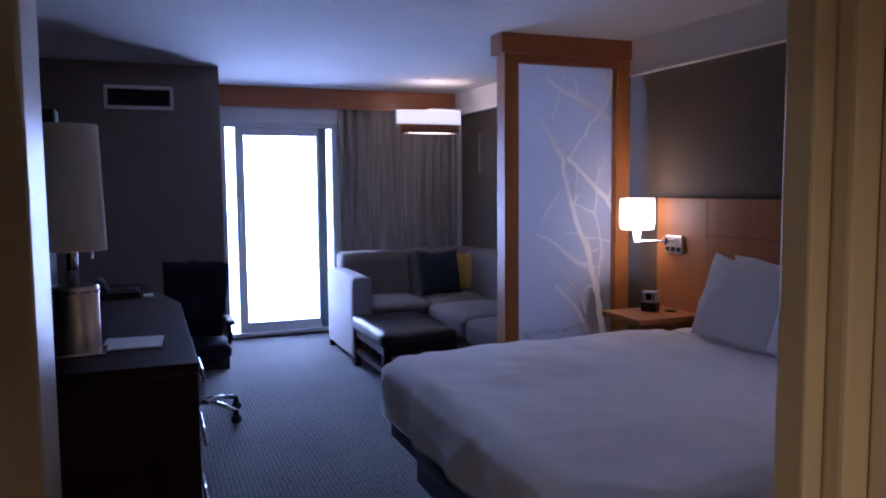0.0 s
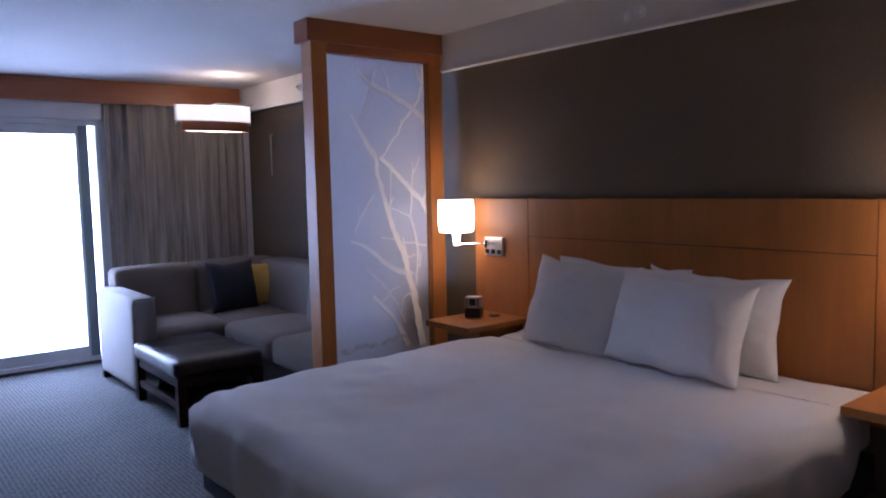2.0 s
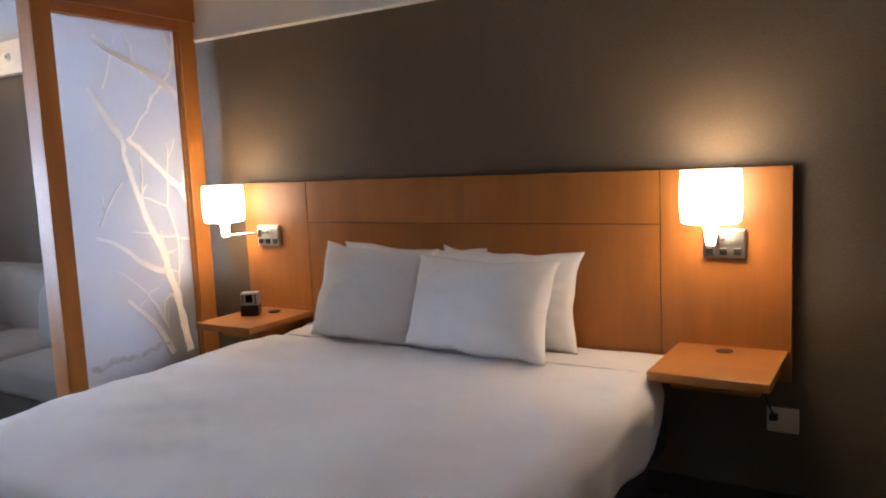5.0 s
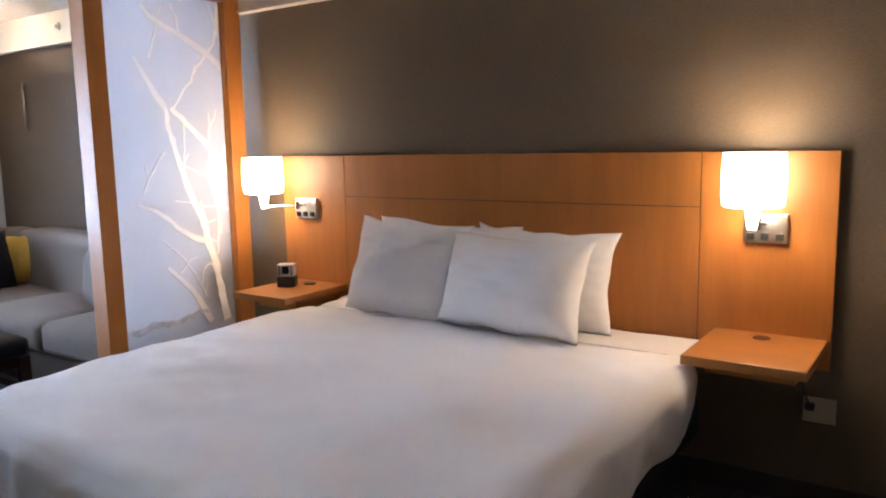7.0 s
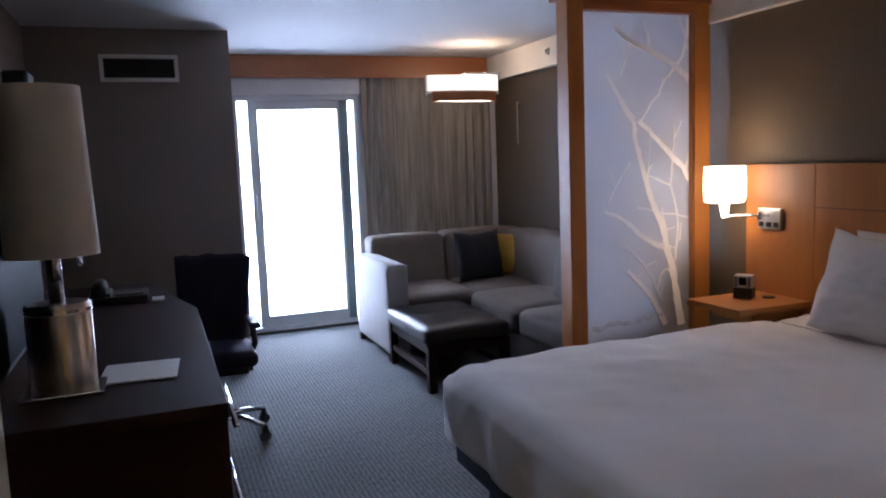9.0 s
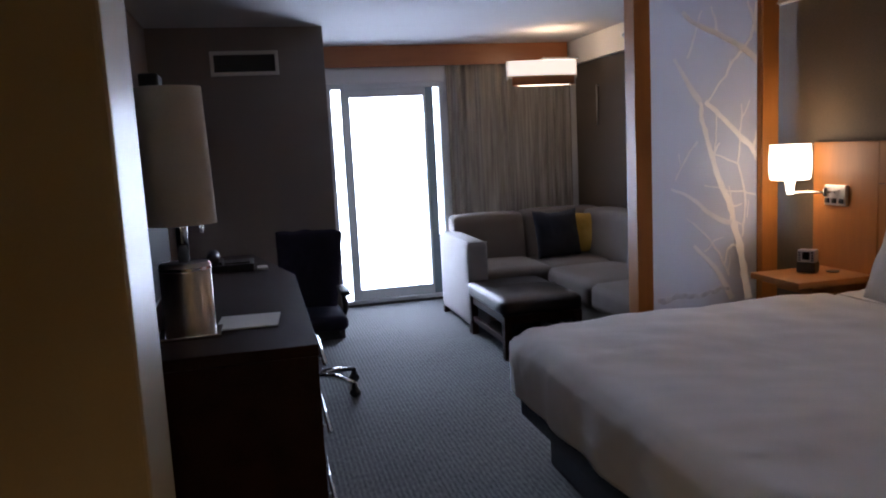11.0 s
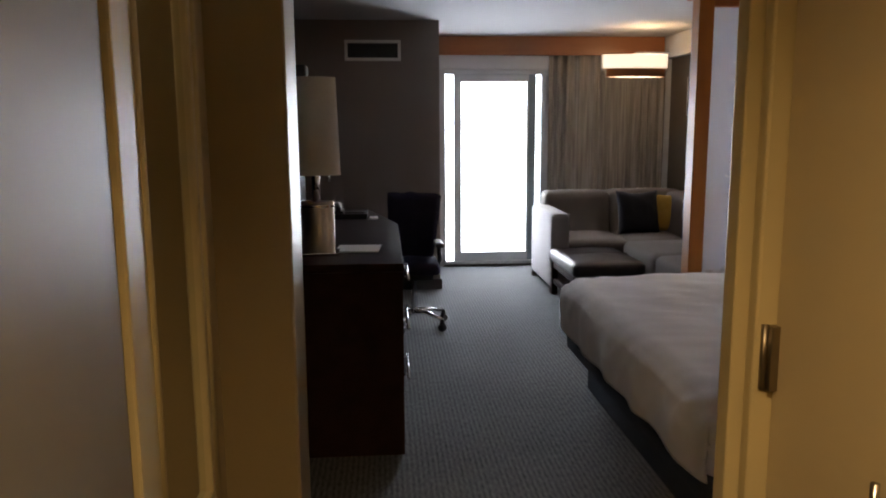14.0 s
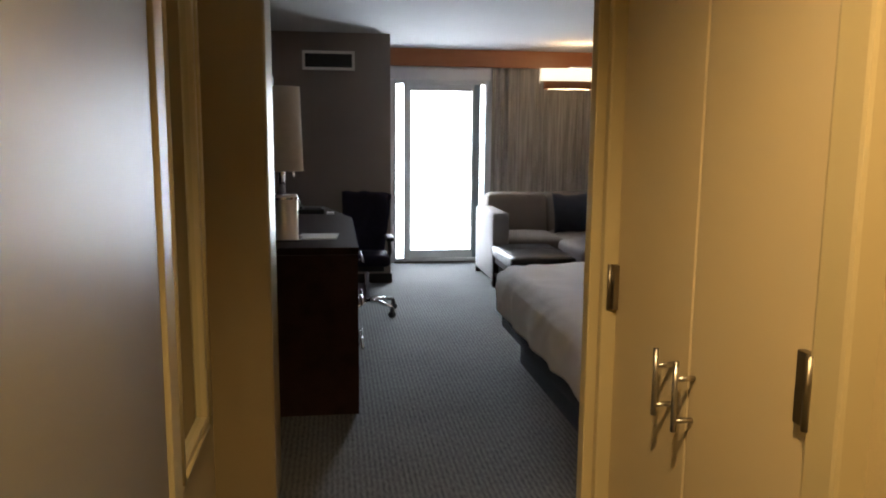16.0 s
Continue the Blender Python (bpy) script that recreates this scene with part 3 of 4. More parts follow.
branch([(2.82, 0.97), (2.89, 0.98)], 0.008, 0.004)
branch([(2.84, 0.88), (2.9, 0.86)], 0.007, 0.004)
branch([(2.92, 0.9), (2.93, 1.0)], 0.005, 0.003)
branch([(2.82, 0.88), (2.74, 0.9), (2.66, 0.95), (2.59, 1.01), (2.52, 1.06), (2.43, 1.09)], 0.019, 0.009, BRANCH_F)
branch([(2.71, 1.3), (2.72, 1.4), (2.72, 1.52)], 0.006, 0.004)
branch([(2.7, 1.28), (2.74, 1.34)], 0.01, 0.005)
branch([(2.6, 1.35), (2.55, 1.29), (2.5, 1.22), (2.46, 1.14)], 0.009, 0.006, BRANCH_F)
branch([(2.49, 1.22), (2.48, 1.29)], 0.005, 0.003, BRANCH_F)
branch([(2.88, 0.73), (2.83, 0.75), (2.79, 0.72), (2.77, 0.64)], 0.01, 0.005)
branch([(2.8, 0.57), (2.75, 0.68), (2.7, 0.76), (2.64, 0.83), (2.53, 0.92)], 0.009, 0.004, BRANCH_F)
branch([(2.64, 0.72), (2.71, 0.78), (2.76, 0.8)], 0.006, 0.004, BRANCH_F)
branch([(2.79, 0.58), (2.81, 0.69)], 0.006, 0.004, BRANCH_F)
branch([(2.82, 0.43), (2.74, 0.58), (2.66, 0.68), (2.57, 0.76)], 0.022, 0.012, BRANCH_F)
branch([(2.34, 0.45), (2.46, 0.48), (2.60, 0.47), (2.80, 0.50)], 0.020, 0.012, GREYPRINT, 0.02)

# ---- bed ----
BX0, BX1, BY0, BY1, BTOP = 1.205, 3.135, 1.70, 3.615, 0.595
d = thing("bed", (2.2, 2.68, 0), "king bed with white mattress on a navy box base", "bed")
part("base", box_bm(1.32, 3.14, 1.86, 3.46, 0.0, 0.205, 0.012), BEDBASE, d, "navy fabric base")
part("box_spring", box_bm(1.222, 3.14, 1.785, 3.55, 0.207, 0.36, 0.02, 3), BEDBASE, d, "navy fabric box spring")
part("mattress", puffy_bm(1.25, 3.14, 1.79, 3.57, 0.362, 0.55, 0.05, 0.0, 12), SHEET, d, "white sheeted mattress")


def drape_bm(x0, x1, y0, y1, top, hang_foot, hang_side, r=0.075, open_head=True, seed=0.0, step=0.018, swell=0.018, crease=0.4):
    """A cover that lies flat and falls over the foot (low x) and both sides."""
    def fold(s, lo, hi, hang_lo, hang_hi):
        # arc length s to (place, drop)
        if s < lo + r:
            a = (lo + r - s) / r
            if a < math.pi / 2:
                return lo + r - r * math.sin(a), r * (1 - math.cos(a))
            return lo, r + (a - math.pi / 2) * r
        if s > hi - r:
            a = (s - hi + r) / r
            if a < math.pi / 2:
                return hi - r + r * math.sin(a), r * (1 - math.cos(a))
            return hi, r + (a - math.pi / 2) * r
        return s, 0.0
    extra = r * (math.pi / 2 - 1)
    us = np.arange(x0 + r - r * math.pi / 2 - (hang_foot - r), x1 + 0.001, step)
    vs = np.arange(y0 + r - r * math.pi / 2 - (hang_side - r), y1 - r + r * math.pi / 2 + (hang_side - r) + 0.001, step)
    bm = bmesh.new()
    g = {}
    for i, u in enumerate(us):
        for j, v in enumerate(vs):
            x, dx = fold(u, x0, 99, hang_foot, 0)
            y, dy = fold(v, y0, y1, hang_side, hang_side)
            drop = (dx ** 3 + dy ** 3) ** (1 / 3)
            hem = hang_foot + 0.02 * noise.noise(Vector((u * 3, v * 3, seed)))
            drop = min(drop, hem)
            nn = noise.noise(Vector((u * 1.5, v * 1.7, seed))) * 0.012 + noise.noise(Vector((u * 6, v * 3, seed + 4))) * 0.010 + noise.noise(Vector((u * 3 + v * 9, v * 3 - u * 2, seed + 9))) * 0.005
            fl = min(1.0, drop / 0.2)
            # pulled creases that run slantwise to the corners, deepest over the edges
            warp = 0.22 * noise.noise(Vector((u * 2.1, v * 2.1, seed + 13)))
            ridge = 1 - abs(noise.noise(Vector(((u + v + warp) * 5.5, (u - v) * 1.3, seed + 21))))
            ridge2 = 1 - abs(noise.noise(Vector(((u - v + warp) * 8.0, (u + v) * 2.0, seed + 31))))
            soft_edge = 0.35 + 0.65 * min(1.0, max(dx, dy) / r)
            corner = max(0.0, 1 - math.hypot(u - x0, min(v - y0, y1 - v)) / 0.35)
            pull = crease * (0.010 * ridge ** 6 + 0.006 * ridge2 ** 7) * soft_edge + crease * corner * 0.014 * math.sin(38 * (u - v if v > (y0 + y1) / 2 else u + v) + 6 * warp)
            nn += pull - 0.022 * max(0.0, (x0 + 0.6 - u) / 0.6) ** 2
            swing = pull * (0.4 + 0.6 * fl)
            wv = math.sin(v * 17 + 3 * noise.noise(Vector((v * 3, 0, seed)))) * 0.010 * fl if dx > dy else math.sin(u * 15 + 3 * noise.noise(Vector((u * 3, 1, seed)))) * 0.010 * fl
            out = swell * math.sin(min(1.0, drop / hang_foot) * math.pi * 0.8) + wv + swing
            if dx > r * 0.6:
                x -= out
            if dy > r * 0.6:
                tuck = out - 0.045 * min(1.0, drop / hang_foot)
                y += tuck if v > (y0 + y1) / 2 else -tuck
            if dx > 0 and dy > 0:
                # rounded corner: pull in
                k = 0.06 * min(1, dx / 0.15) * min(1, dy / 0.15)
                x += k
                y += -k if v > (y0 + y1) / 2 else k
            g[i, j] = bm.verts.new((x, y, top - drop + nn * (1 - 0.5 * fl)))
    for i in range(len(us) - 1):
        for j in range(len(vs) - 1):
            bm.faces.new((g[i, j], g[i + 1, j], g[i + 1, j + 1], g[i, j + 1]))
    bmesh.ops.recalc_face_normals(bm, faces=bm.faces)
    return bm


cover = tagged(part("duvet", drape_bm(BX0, 2.80, BY0, BY1, BTOP + 0.010, 0.275, 0.275, crease=0.65), LINEN, smooth=True), "plain white duvet draped over the bed", "duvet")
so_ = cover.modifiers.new("thickness", "SOLIDIFY")
so_.thickness, so_.offset = 0.012, -1
sheet = tagged(part("folded_sheet", drape_bm(2.70, 3.13, BY0 + 0.02, BY1 - 0.02, BTOP + 0.004, 0.02, 0.22, r=0.05, seed=8.0, swell=0.012), SHEET, smooth=True), "white sheet tucked in at the bed head", "sheet")
so_ = sheet.modifiers.new("thickness", "SOLIDIFY")
so_.thickness, so_.offset = 0.008, -1
part("hem_seam", tube_bm([(2.80, 1.81 + 0.05 * k, 0.610) for k in range(34)], 0.003, 6), SHEET, cover, smooth=True)


def pillow(x, y, z, w, h, t, lean, turn, roll, seed, label):
    ob = part("pillow", cushion_bm(w, h, t, seed=seed, crease=0.006, pinch=0.09, n=44, rumple=0.003), LINEN, None, "", True)
    ob.matrix_basis = pose(x, y, z, 0, 0, 90 + turn) @ pose(0, 0, 0, lean, roll, 0)
    return tagged(ob, label, "pillow", "pillows on the bed")


pillow(3.05, 2.93, 0.81, 0.78, 0.42, 0.16, 10, 0, -1.5, 1, "white pillow leaning on the headboard")
pillow(3.05, 2.43, 0.80, 0.66, 0.42, 0.16, 10, 0, -1, 2, "white pillow leaning on the headboard")
pillow(2.90, 3.03, 0.81, 0.60, 0.45, 0.20, 20, 3, -3, 3, "plump white pillow propped on another")
pillow(2.83, 2.45, 0.805, 0.66, 0.40, 0.22, 20, -3, -1, 4, "plump white pillow propped in front")

# headboard
HX = 3.145
d = thing("headboard", (HX, 2.7, 0), "wide cherry-veneer headboard in panels", "headboard")
part("backing", box_bm(HX + 0.006, WALLX - 0.001, 1.337, 4.049, 0.535, 1.312), SEAM, d)
part("panel", box_bm(HX, HX + 0.02, 1.335, 1.802, 0.53, 1.315, 0.0015), CHERRY, d)
part("panel", box_bm(HX, HX + 0.02, 3.607, 4.051, 0.53, 1.315, 0.0015), CHERRY, d)
part("panel", box_bm(HX, HX + 0.02, 1.806, 3.603, 1.107, 1.315, 0.0015), CHERRY, d)
part("panel", box_bm(HX, HX + 0.02, 1.806, 3.603, 0.53, 1.103, 0.0015), CHERRY, d)


def nightstand(y0, y1, label, grommet):
    d = thing("nightstand", (2.94, (y0 + y1) / 2, 0.55), label, "nightstand", "nightstands")
    part("top", box_bm(2.70, HX - 0.001, y0, y1, 0.612, 0.645, 0.004), CHERRY_H, d)
    part("apron", box_bm(2.82, HX - 0.001, y0 + 0.05, y1 - 0.05, 0.56, 0.612, 0.003), CHERRY_H, d)
    if grommet:
        part("cable_grommet", lathe_bm([(0, 0.648), (0.022, 0.648), (0.03, 0.6475), (0.032, 0.644)], 24, centre=(3.06, (y0 + y1) / 2 + 0.01)), SEAM, d, "dark cable grommet")


nightstand(1.345, 1.735, "floating cherry nightstand fixed to the headboard", True)
nightstand(3.615, 3.985, "floating cherry nightstand with a clock radio", False)


def sconce(py, sx, sy, label):
    d = thing("wall_sconce", (HX, py, 1.03), label, "wall lamp", "bedside lamps")
    pl = part("wall_plate", box_bm(HX - 0.022, HX - 0.001, py - 0.075, py + 0.075, 0.983, 1.09, 0.004), BRUSHED, d, "nickel wall plate")
    for dy in (-0.05, 0.0, 0.05):
        part("switch", box_bm(HX - 0.030, HX - 0.0215, py + dy - 0.013, py + dy + 0.013, 0.995, 1.02, 0.002), BLACK, pl, "black switch")
    elbow = (HX - 0.06, py + (0.02 if sy > py else -0.01), 1.055)
    part("arm", tube_bm([(HX - 0.02, py, 1.055), elbow, (sx, sy, 1.052)], 0.007), CHROME, d, "chrome swing arm", True)
    part("knuckle", lathe_bm([(0, 1.035), (0.014, 1.035), (0.014, 1.075), (0, 1.075)], 16, centre=elbow[:2]), CHROME, d, smooth="auto")
    part("socket", lathe_bm([(0, 1.045), (0.015, 1.045), (0.02, 1.07), (0.026, 1.122), (0, 1.126)], 20, centre=(sx, sy)), SHADE_LIT, d, "glowing socket cup", "auto")
    sh = part("shade", lathe_bm([(0.092, 1.124), (0.101, 1.130), (0.106, 1.17), (0.106, 1.25), (0.102, 1.312), (0.098, 1.312), (0.101, 1.25), (0.101, 1.17), (0.096, 1.133), (0.088, 1.127)], 40, centre=(sx, sy)), SHADE_LIT, d, "white lit shade", True)
    lamp("bulb", "POINT", pose(sx, sy, 1.22), SCONCE_W, WARM, 0.06)


sconce(3.87, 2.97, 4.02, "nickel swing-arm wall lamp, lit, arm swung out")
sconce(1.565, 3.00, 1.585, "nickel wall lamp with a lit drum shade")

# clock radio
d = thing("clock_radio", (2.96, 3.86, 0.646), "small silver and black clock radio on the nightstand", "clock radio")
part("speaker_base", box_bm(2.91, 2.98, 3.812, 3.905, 0.646, 0.70, 0.006), BLACK, d, "black speaker base")
fc = part("face", box_bm(2.914, 2.972, 3.815, 3.902, 0.70, 0.765, 0.006), SILVER, d, "silver face")
part("display", box_bm(2.909, 2.915, 3.840, 3.876, 0.715, 0.755, 0.001), SCREEN, fc, "dark display")
for k in range(4):
    part("button", box_bm(2.909, 2.915, 3.821, 3.832, 0.708 + k * 0.013, 0.716 + k * 0.013), BLACK, fc)
    part("button", box_bm(2.909, 2.915, 3.884, 3.896, 0.708 + k * 0.013, 0.716 + k * 0.013), BLACK, fc)
d.matrix_basis = pose(2.96, 3.86, 0.646, 0, 0, 32)
tagged(part("remote_dish", lathe_bm([(0, 0.646), (0.03, 0.646), (0.034, 0.652), (0.0, 0.655)], 20, centre=(3.05, 3.79)), BLACK, smooth="auto"), "small dark disc beside the clock radio", "coaster")

# outlet under the nightstand with a plug
d = thing("wall_outlet", (WALLX, 1.365, 0.37), "ivory outlet plate with a black plug", "outlet")
part("cover_plate", box_bm(WALLX - 0.008, WALLX - 0.001, 1.310, 1.420, 0.325, 0.42, 0.003), PLATE, d)
pg = part("plug", box_bm(WALLX - 0.04, WALLX - 0.008, 1.380, 1.410, 0.375, 0.40, 0.006), BLACK, d, "black plug")
part("cord", tube_bm([(WALLX - 0.03, 1.395, 0.395), (WALLX - 0.022, 1.42, 0.45), (WALLX - 0.02, 1.44, 0.535)], 0.004, 8), BLACK, pg, "black cord", True)

# sprinkler heads and sensor on the soffit
for y, z, lab in ((2.89, 2.165, "white fire sensor on the soffit"), (2.808, 2.17, "white sprinkler head on the soffit"), (6.07, 2.20, "white sprinkler head above the sofa")):
    d = thing("sprinkler_head", (3.085, y, z), lab, "sprinkler")
    ob = part("escutcheon", lathe_bm([(0, 0), (0.028, 0), (0.026, 0.008), (0.012, 0.012), (0.012, 0.03), (0.02, 0.034), (0, 0.036)], 20), WHITEM, None, "", "auto")
    ob.parent = d
    ob.matrix_basis = pose(0, 0, 0, 0, -90, 0)

# thin wall bar above the sofa
d = thing("wand", (WALLX, 6.76, 1.8), "thin bronze pull wand hanging on the wall", "wand")
part("rod", tube_bm([(WALLX - 0.02, 6.76, 1.88), (WALLX - 0.02, 6.76, 1.52)], 0.007), BRUSHED, d, smooth=True)
part("hook", tube_bm([(WALLX, 6.76, 1.87), (WALLX - 0.026, 6.76, 1.87)], 0.006), BRUSHED, d, smooth=True)

# ---- sofa corner ----
d = thing("sectional_sofa", (2.4, 5.8, 0), "taupe upholstered L-shaped corner sofa with pale arm", "sofa")
arm = part("armrest", puffy_bm(1.64, 1.80, 5.80, 6.70, 0.05, 0.69, 0.03, 0.004), UPHOL_P, d, "pale grey arm", True)
part("piping", tube_bm([(1.645, 5.80, 0.10), (1.645, 5.797, 0.67), (1.66, 5.797, 0.685), (1.79, 5.797, 0.685)], 0.005, 8), UPHOL_P, arm, smooth=True)
part("base", box_bm(1.80, 3.14, 5.92, 6.86, 0.05, 0.26, 0.015), UPHOL, d)
part("base", box_bm(2.32, 3.14, 4.42, 5.92, 0.05, 0.26, 0.015), UPHOL, d)
part("seat_cushion", puffy_bm(1.79, 2.36, 5.87, 6.55, 0.26, 0.445, 0.055, 0.025, seed=1), UPHOL, d, smooth=True)
part("seat_cushion", puffy_bm(2.36, 3.0, 5.87, 6.55, 0.26, 0.445, 0.055, 0.02, seed=2), UPHOL, d, smooth=True)
part("seat_cushion", puffy_bm(2.27, 2.98, 5.10, 5.865, 0.26, 0.445, 0.055, 0.025, seed=3), UPHOL, d, smooth=True)
part("seat_cushion", puffy_bm(2.27, 2.98, 4.42, 5.095, 0.26, 0.445, 0.055, 0.025, seed=4), UPHOL, d, smooth=True)


def leaning_back(x0, x1, y0, y1, z0, z1, lean, axis, seed, r=0.05):
    bm = puffy_bm(x0, x1, y0, y1, z0, z1, r, 0.012, seed=seed)
    for v in bm.verts:
        k = (v.co.z - z0) * lean
        if axis == "y":
            v.co.y += k
        else:
            v.co.x += k
    return bm


part("backrest", leaning_back(1.74, 2.36, 6.46, 6.70, 0.26, 0.815, 0.16, "y", 5), UPHOL, d, smooth=True)
part("backrest", leaning_back(2.36, 3.08, 6.46, 6.70, 0.26, 0.82, 0.16, "y", 6), UPHOL, d, smooth=True)
part("backrest", leaning_back(2.80, 3.06, 5.44, 6.50, 0.26, 0.82, 0.13, "x", 7), UPHOL, d, smooth=True)
part("backrest", leaning_back(2.64, 3.10, 4.40, 5.42, 0.26, 0.83, 0.10, "x", 8, 0.15), UPHOL, d, smooth=True)
for x, y in ((1.67, 5.84), (1.67, 6.66), (3.08, 6.80), (2.36, 4.46), (3.08, 4.46)):
    part("foot", box_bm(x - 0.025, x + 0.025, y - 0.025, y + 0.025, 0, 0.05, 0.004), ESPRESSO, d, "dark wooden foot")


def scatter(x, y, z, s, mat, lean, turn, seed, label):
    ob = part("throw_cushion", cushion_bm(s, s, 0.15, seed=seed, pinch=0.07), mat, None, "", True)
    ob.matrix_basis = pose(x, y, z, 0, 0, turn) @ pose(0, 0, 0, lean, 0, 0)
    return tagged(ob, label, "cushion", "cushions on the sofa")


scatter(2.54, 6.27, 0.645, 0.40, NAVY, -14, 4, 11, "square navy throw cushion on the sofa")
scatter(2.80, 6.36, 0.625, 0.36, MUSTARD, -14, -25, 12, "square mustard-yellow throw cushion on the sofa")

d = thing("ottoman", (1.95, 5.42, 0), "dark leather-topped ottoman bench on wooden legs", "ottoman")
OX0, OX1, OY0, OY1 = 1.645, 2.19, 5.02, 5.84
tp = part("cushion_top", puffy_bm(OX0 - 0.015, OX1, OY0 - 0.015, OY1, 0.29, 0.40, 0.035, 0.018, seed=9), LEATHER, d, "padded dark leather top", True)
part("stitched_seam", tube_bm([(OX0 + 0.03 + 0.05 * k, 5.43, 0.418 - 0.010 * abs(k - 5) / 5 - 0.004 * (abs(k - 5) > 4)) for k in range(11)], 0.004, 6), UPHOL, tp, "pale stitched seam", True)
for x in (OX0 + 0.025, OX1 - 0.03):
    for y in (OY0 + 0.025, OY1 - 0.03):
        part("leg", box_bm(x - 0.025, x + 0.025, y - 0.025, y + 0.025, 0, 0.29, 0.003), ESPRESSO, d)
for y in (OY0 + 0.025, OY1 - 0.03):
    part("rail", box_bm(OX0 + 0.05, OX1 - 0.055, y - 0.015, y + 0.015, 0.235, 0.29, 0.002), ESPRESSO, d)
for x in (OX0 + 0.025, OX1 - 0.03):
    part("rail", box_bm(x - 0.015, x + 0.015, OY0 + 0.05, OY1 - 0.055, 0.235, 0.29, 0.002), ESPRESSO, d)
    part("stretcher", box_bm(x - 0.015, x + 0.015, OY0 + 0.05, OY1 - 0.055, 0.10, 0.14, 0.002), ESPRESSO, d)

# drum pendant over the sofa
PX, PYY = 2.515, 6.42
d = thing("drum_pendant", (PX, PYY, H), "lit white oval shade lamp with a wooden lower band", "ceiling lamp")
OVAL = 0.20
part("drum_shade", lathe_bm([(0.305, 1.935), (0.305, 2.055), (0.30, 2.055), (0.30, 1.935)], 64, OVAL, (PX, PYY)), PEND_LIT, d, "glowing white oval shade", "auto")
part("shade_rim", lathe_bm([(0.309, 1.927), (0.309, 1.937), (0.299, 1.937), (0.299, 1.927)], 64, OVAL, (PX, PYY)), BRUSHED, d, "thin metal rim", "auto")
part("wood_band", lathe_bm([(0.272, 1.858), (0.272, 1.93), (0.266, 1.93), (0.266, 1.858)], 64, OVAL, (PX + 0.012, PYY)), CHERRY_X, d, "cherry-wood band", "auto")
part("diffuser", lathe_bm([(0, 1.866), (0.265, 1.866), (0.265, 1.861), (0, 1.861)], 64, OVAL, (PX + 0.012, PYY)), DIFF_LIT, d, "glowing diffuser", "auto")
part("mount_plate", box_bm(PX, PX + 0.30, PYY - 0.07, PYY + 0.07, 2.060, 2.074, 0.003), WHITEM, d, "white mounting plate")
part("support_arm", tube_bm([(PX + 0.26, PYY + 0.03, 2.068), (PX + 0.40, PYY + 0.38, 2.10), (PX + 0.52, 7.146, 2.136)], 0.011), BRUSHED, d, "slim metal arm to the valance", True)
for sx in (-1, 1):
    part("spoke", tube_bm([(PX, PYY, 2.03), (PX + sx * 0.30, PYY, 2.03)], 0.005), BRUSHED, d, smooth=True)
    part("end_stay", box_bm(PX + sx * 0.300 - 0.004, PX + sx * 0.300 + 0.004, PYY - 0.012, PYY + 0.012, 1.91, 2.062, 0.001), BRUSHED, d, "metal end stay")
lamp("pendant_bulb", "POINT", pose(PX + 0.12, PYY, 2.13), PEND_W, (1.0, 0.68, 0.36), 0.05)

# ---- desk side ----
DX0, DX1, DY0, DY1, DT = -0.488, 0.315, 2.70, 4.06, 0.84
d = thing("desk", (0, 3.6, 0), "long espresso-brown desk with a drawer chest", "desk")
part("desktop", prism_bm([(DX0, DY0), (DX1, DY0), (DX1, DY1), (0.12, 4.95), (DX0, 4.95)], DT - 0.035, DT, 0.003), ESPRESSO, d)
part("chest", box_bm(DX0, DX1 - 0.02, DY0 + 0.012, 3.60, 0.0, DT - 0.036, 0.002), ESPRESSO, d)
for k in range(3):
    z0, z1 = 0.06 + k * 0.247, 0.06 + k * 0.247 + 0.242
    dr = part("drawer_front", box_bm(DX1 - 0.021, DX1 - 0.004, DY0 + 0.03, 3.58, z0, z1, 0.002), ESPRESSO, d)
    zc = (0.32, 0.545, 0.76)[k]
    part("handle", tube_bm([(DX1 + 0.02, 2.77, zc), (DX1 + 0.02, 3.12, zc)], 0.008, 10), CHROME, dr, "chrome bar handle", True)
    for y in (2.82, 3.07):
        part("handle_post", tube_bm([(DX1 - 0.005, y, zc), (DX1 + 0.02, y, zc)], 0.005, 8), CHROME, dr, smooth=True)
part("leg_panel", box_bm(DX0, 0.05, 4.90, 4.94, 0, DT - 0.036, 0.002), ESPRESSO, d)
part("end_panel", box_bm(DX0, DX1 - 0.004, DY0, DY0 + 0.011, 0.0, DT - 0.036, 0.001), ESPRESSO, d)

LX, LY = -0.062, 2.99
d = thing("table_lamp", (LX, LY, DT), "unlit table lamp with tall shade and brushed metal base", "table lamp")
part("base_plate", box_bm(LX - 0.10, LX + 0.095, LY - 0.07, LY + 0.07, DT, DT + 0.012, 0.003), CHROME, d)
part("body", lathe_bm([(0, DT + 0.012), (0.078, DT + 0.012), (0.078, 1.07), (0.074, 1.076), (0, 1.076)], 40, 0.8, (LX, LY)), BRUSHED, d, "brushed metal drum body", "auto")
part("collar", lathe_bm([(0.079, 1.052), (0.079, 1.062), (0.075, 1.062), (0.075, 1.052)], 40, 0.8, (LX, LY)), CHROME, d, smooth="auto")
part("stem", tube_bm([(LX, LY, 1.07), (LX, LY, 1.3)], 0.018, 16), CHROME, d, "chrome stem", True)
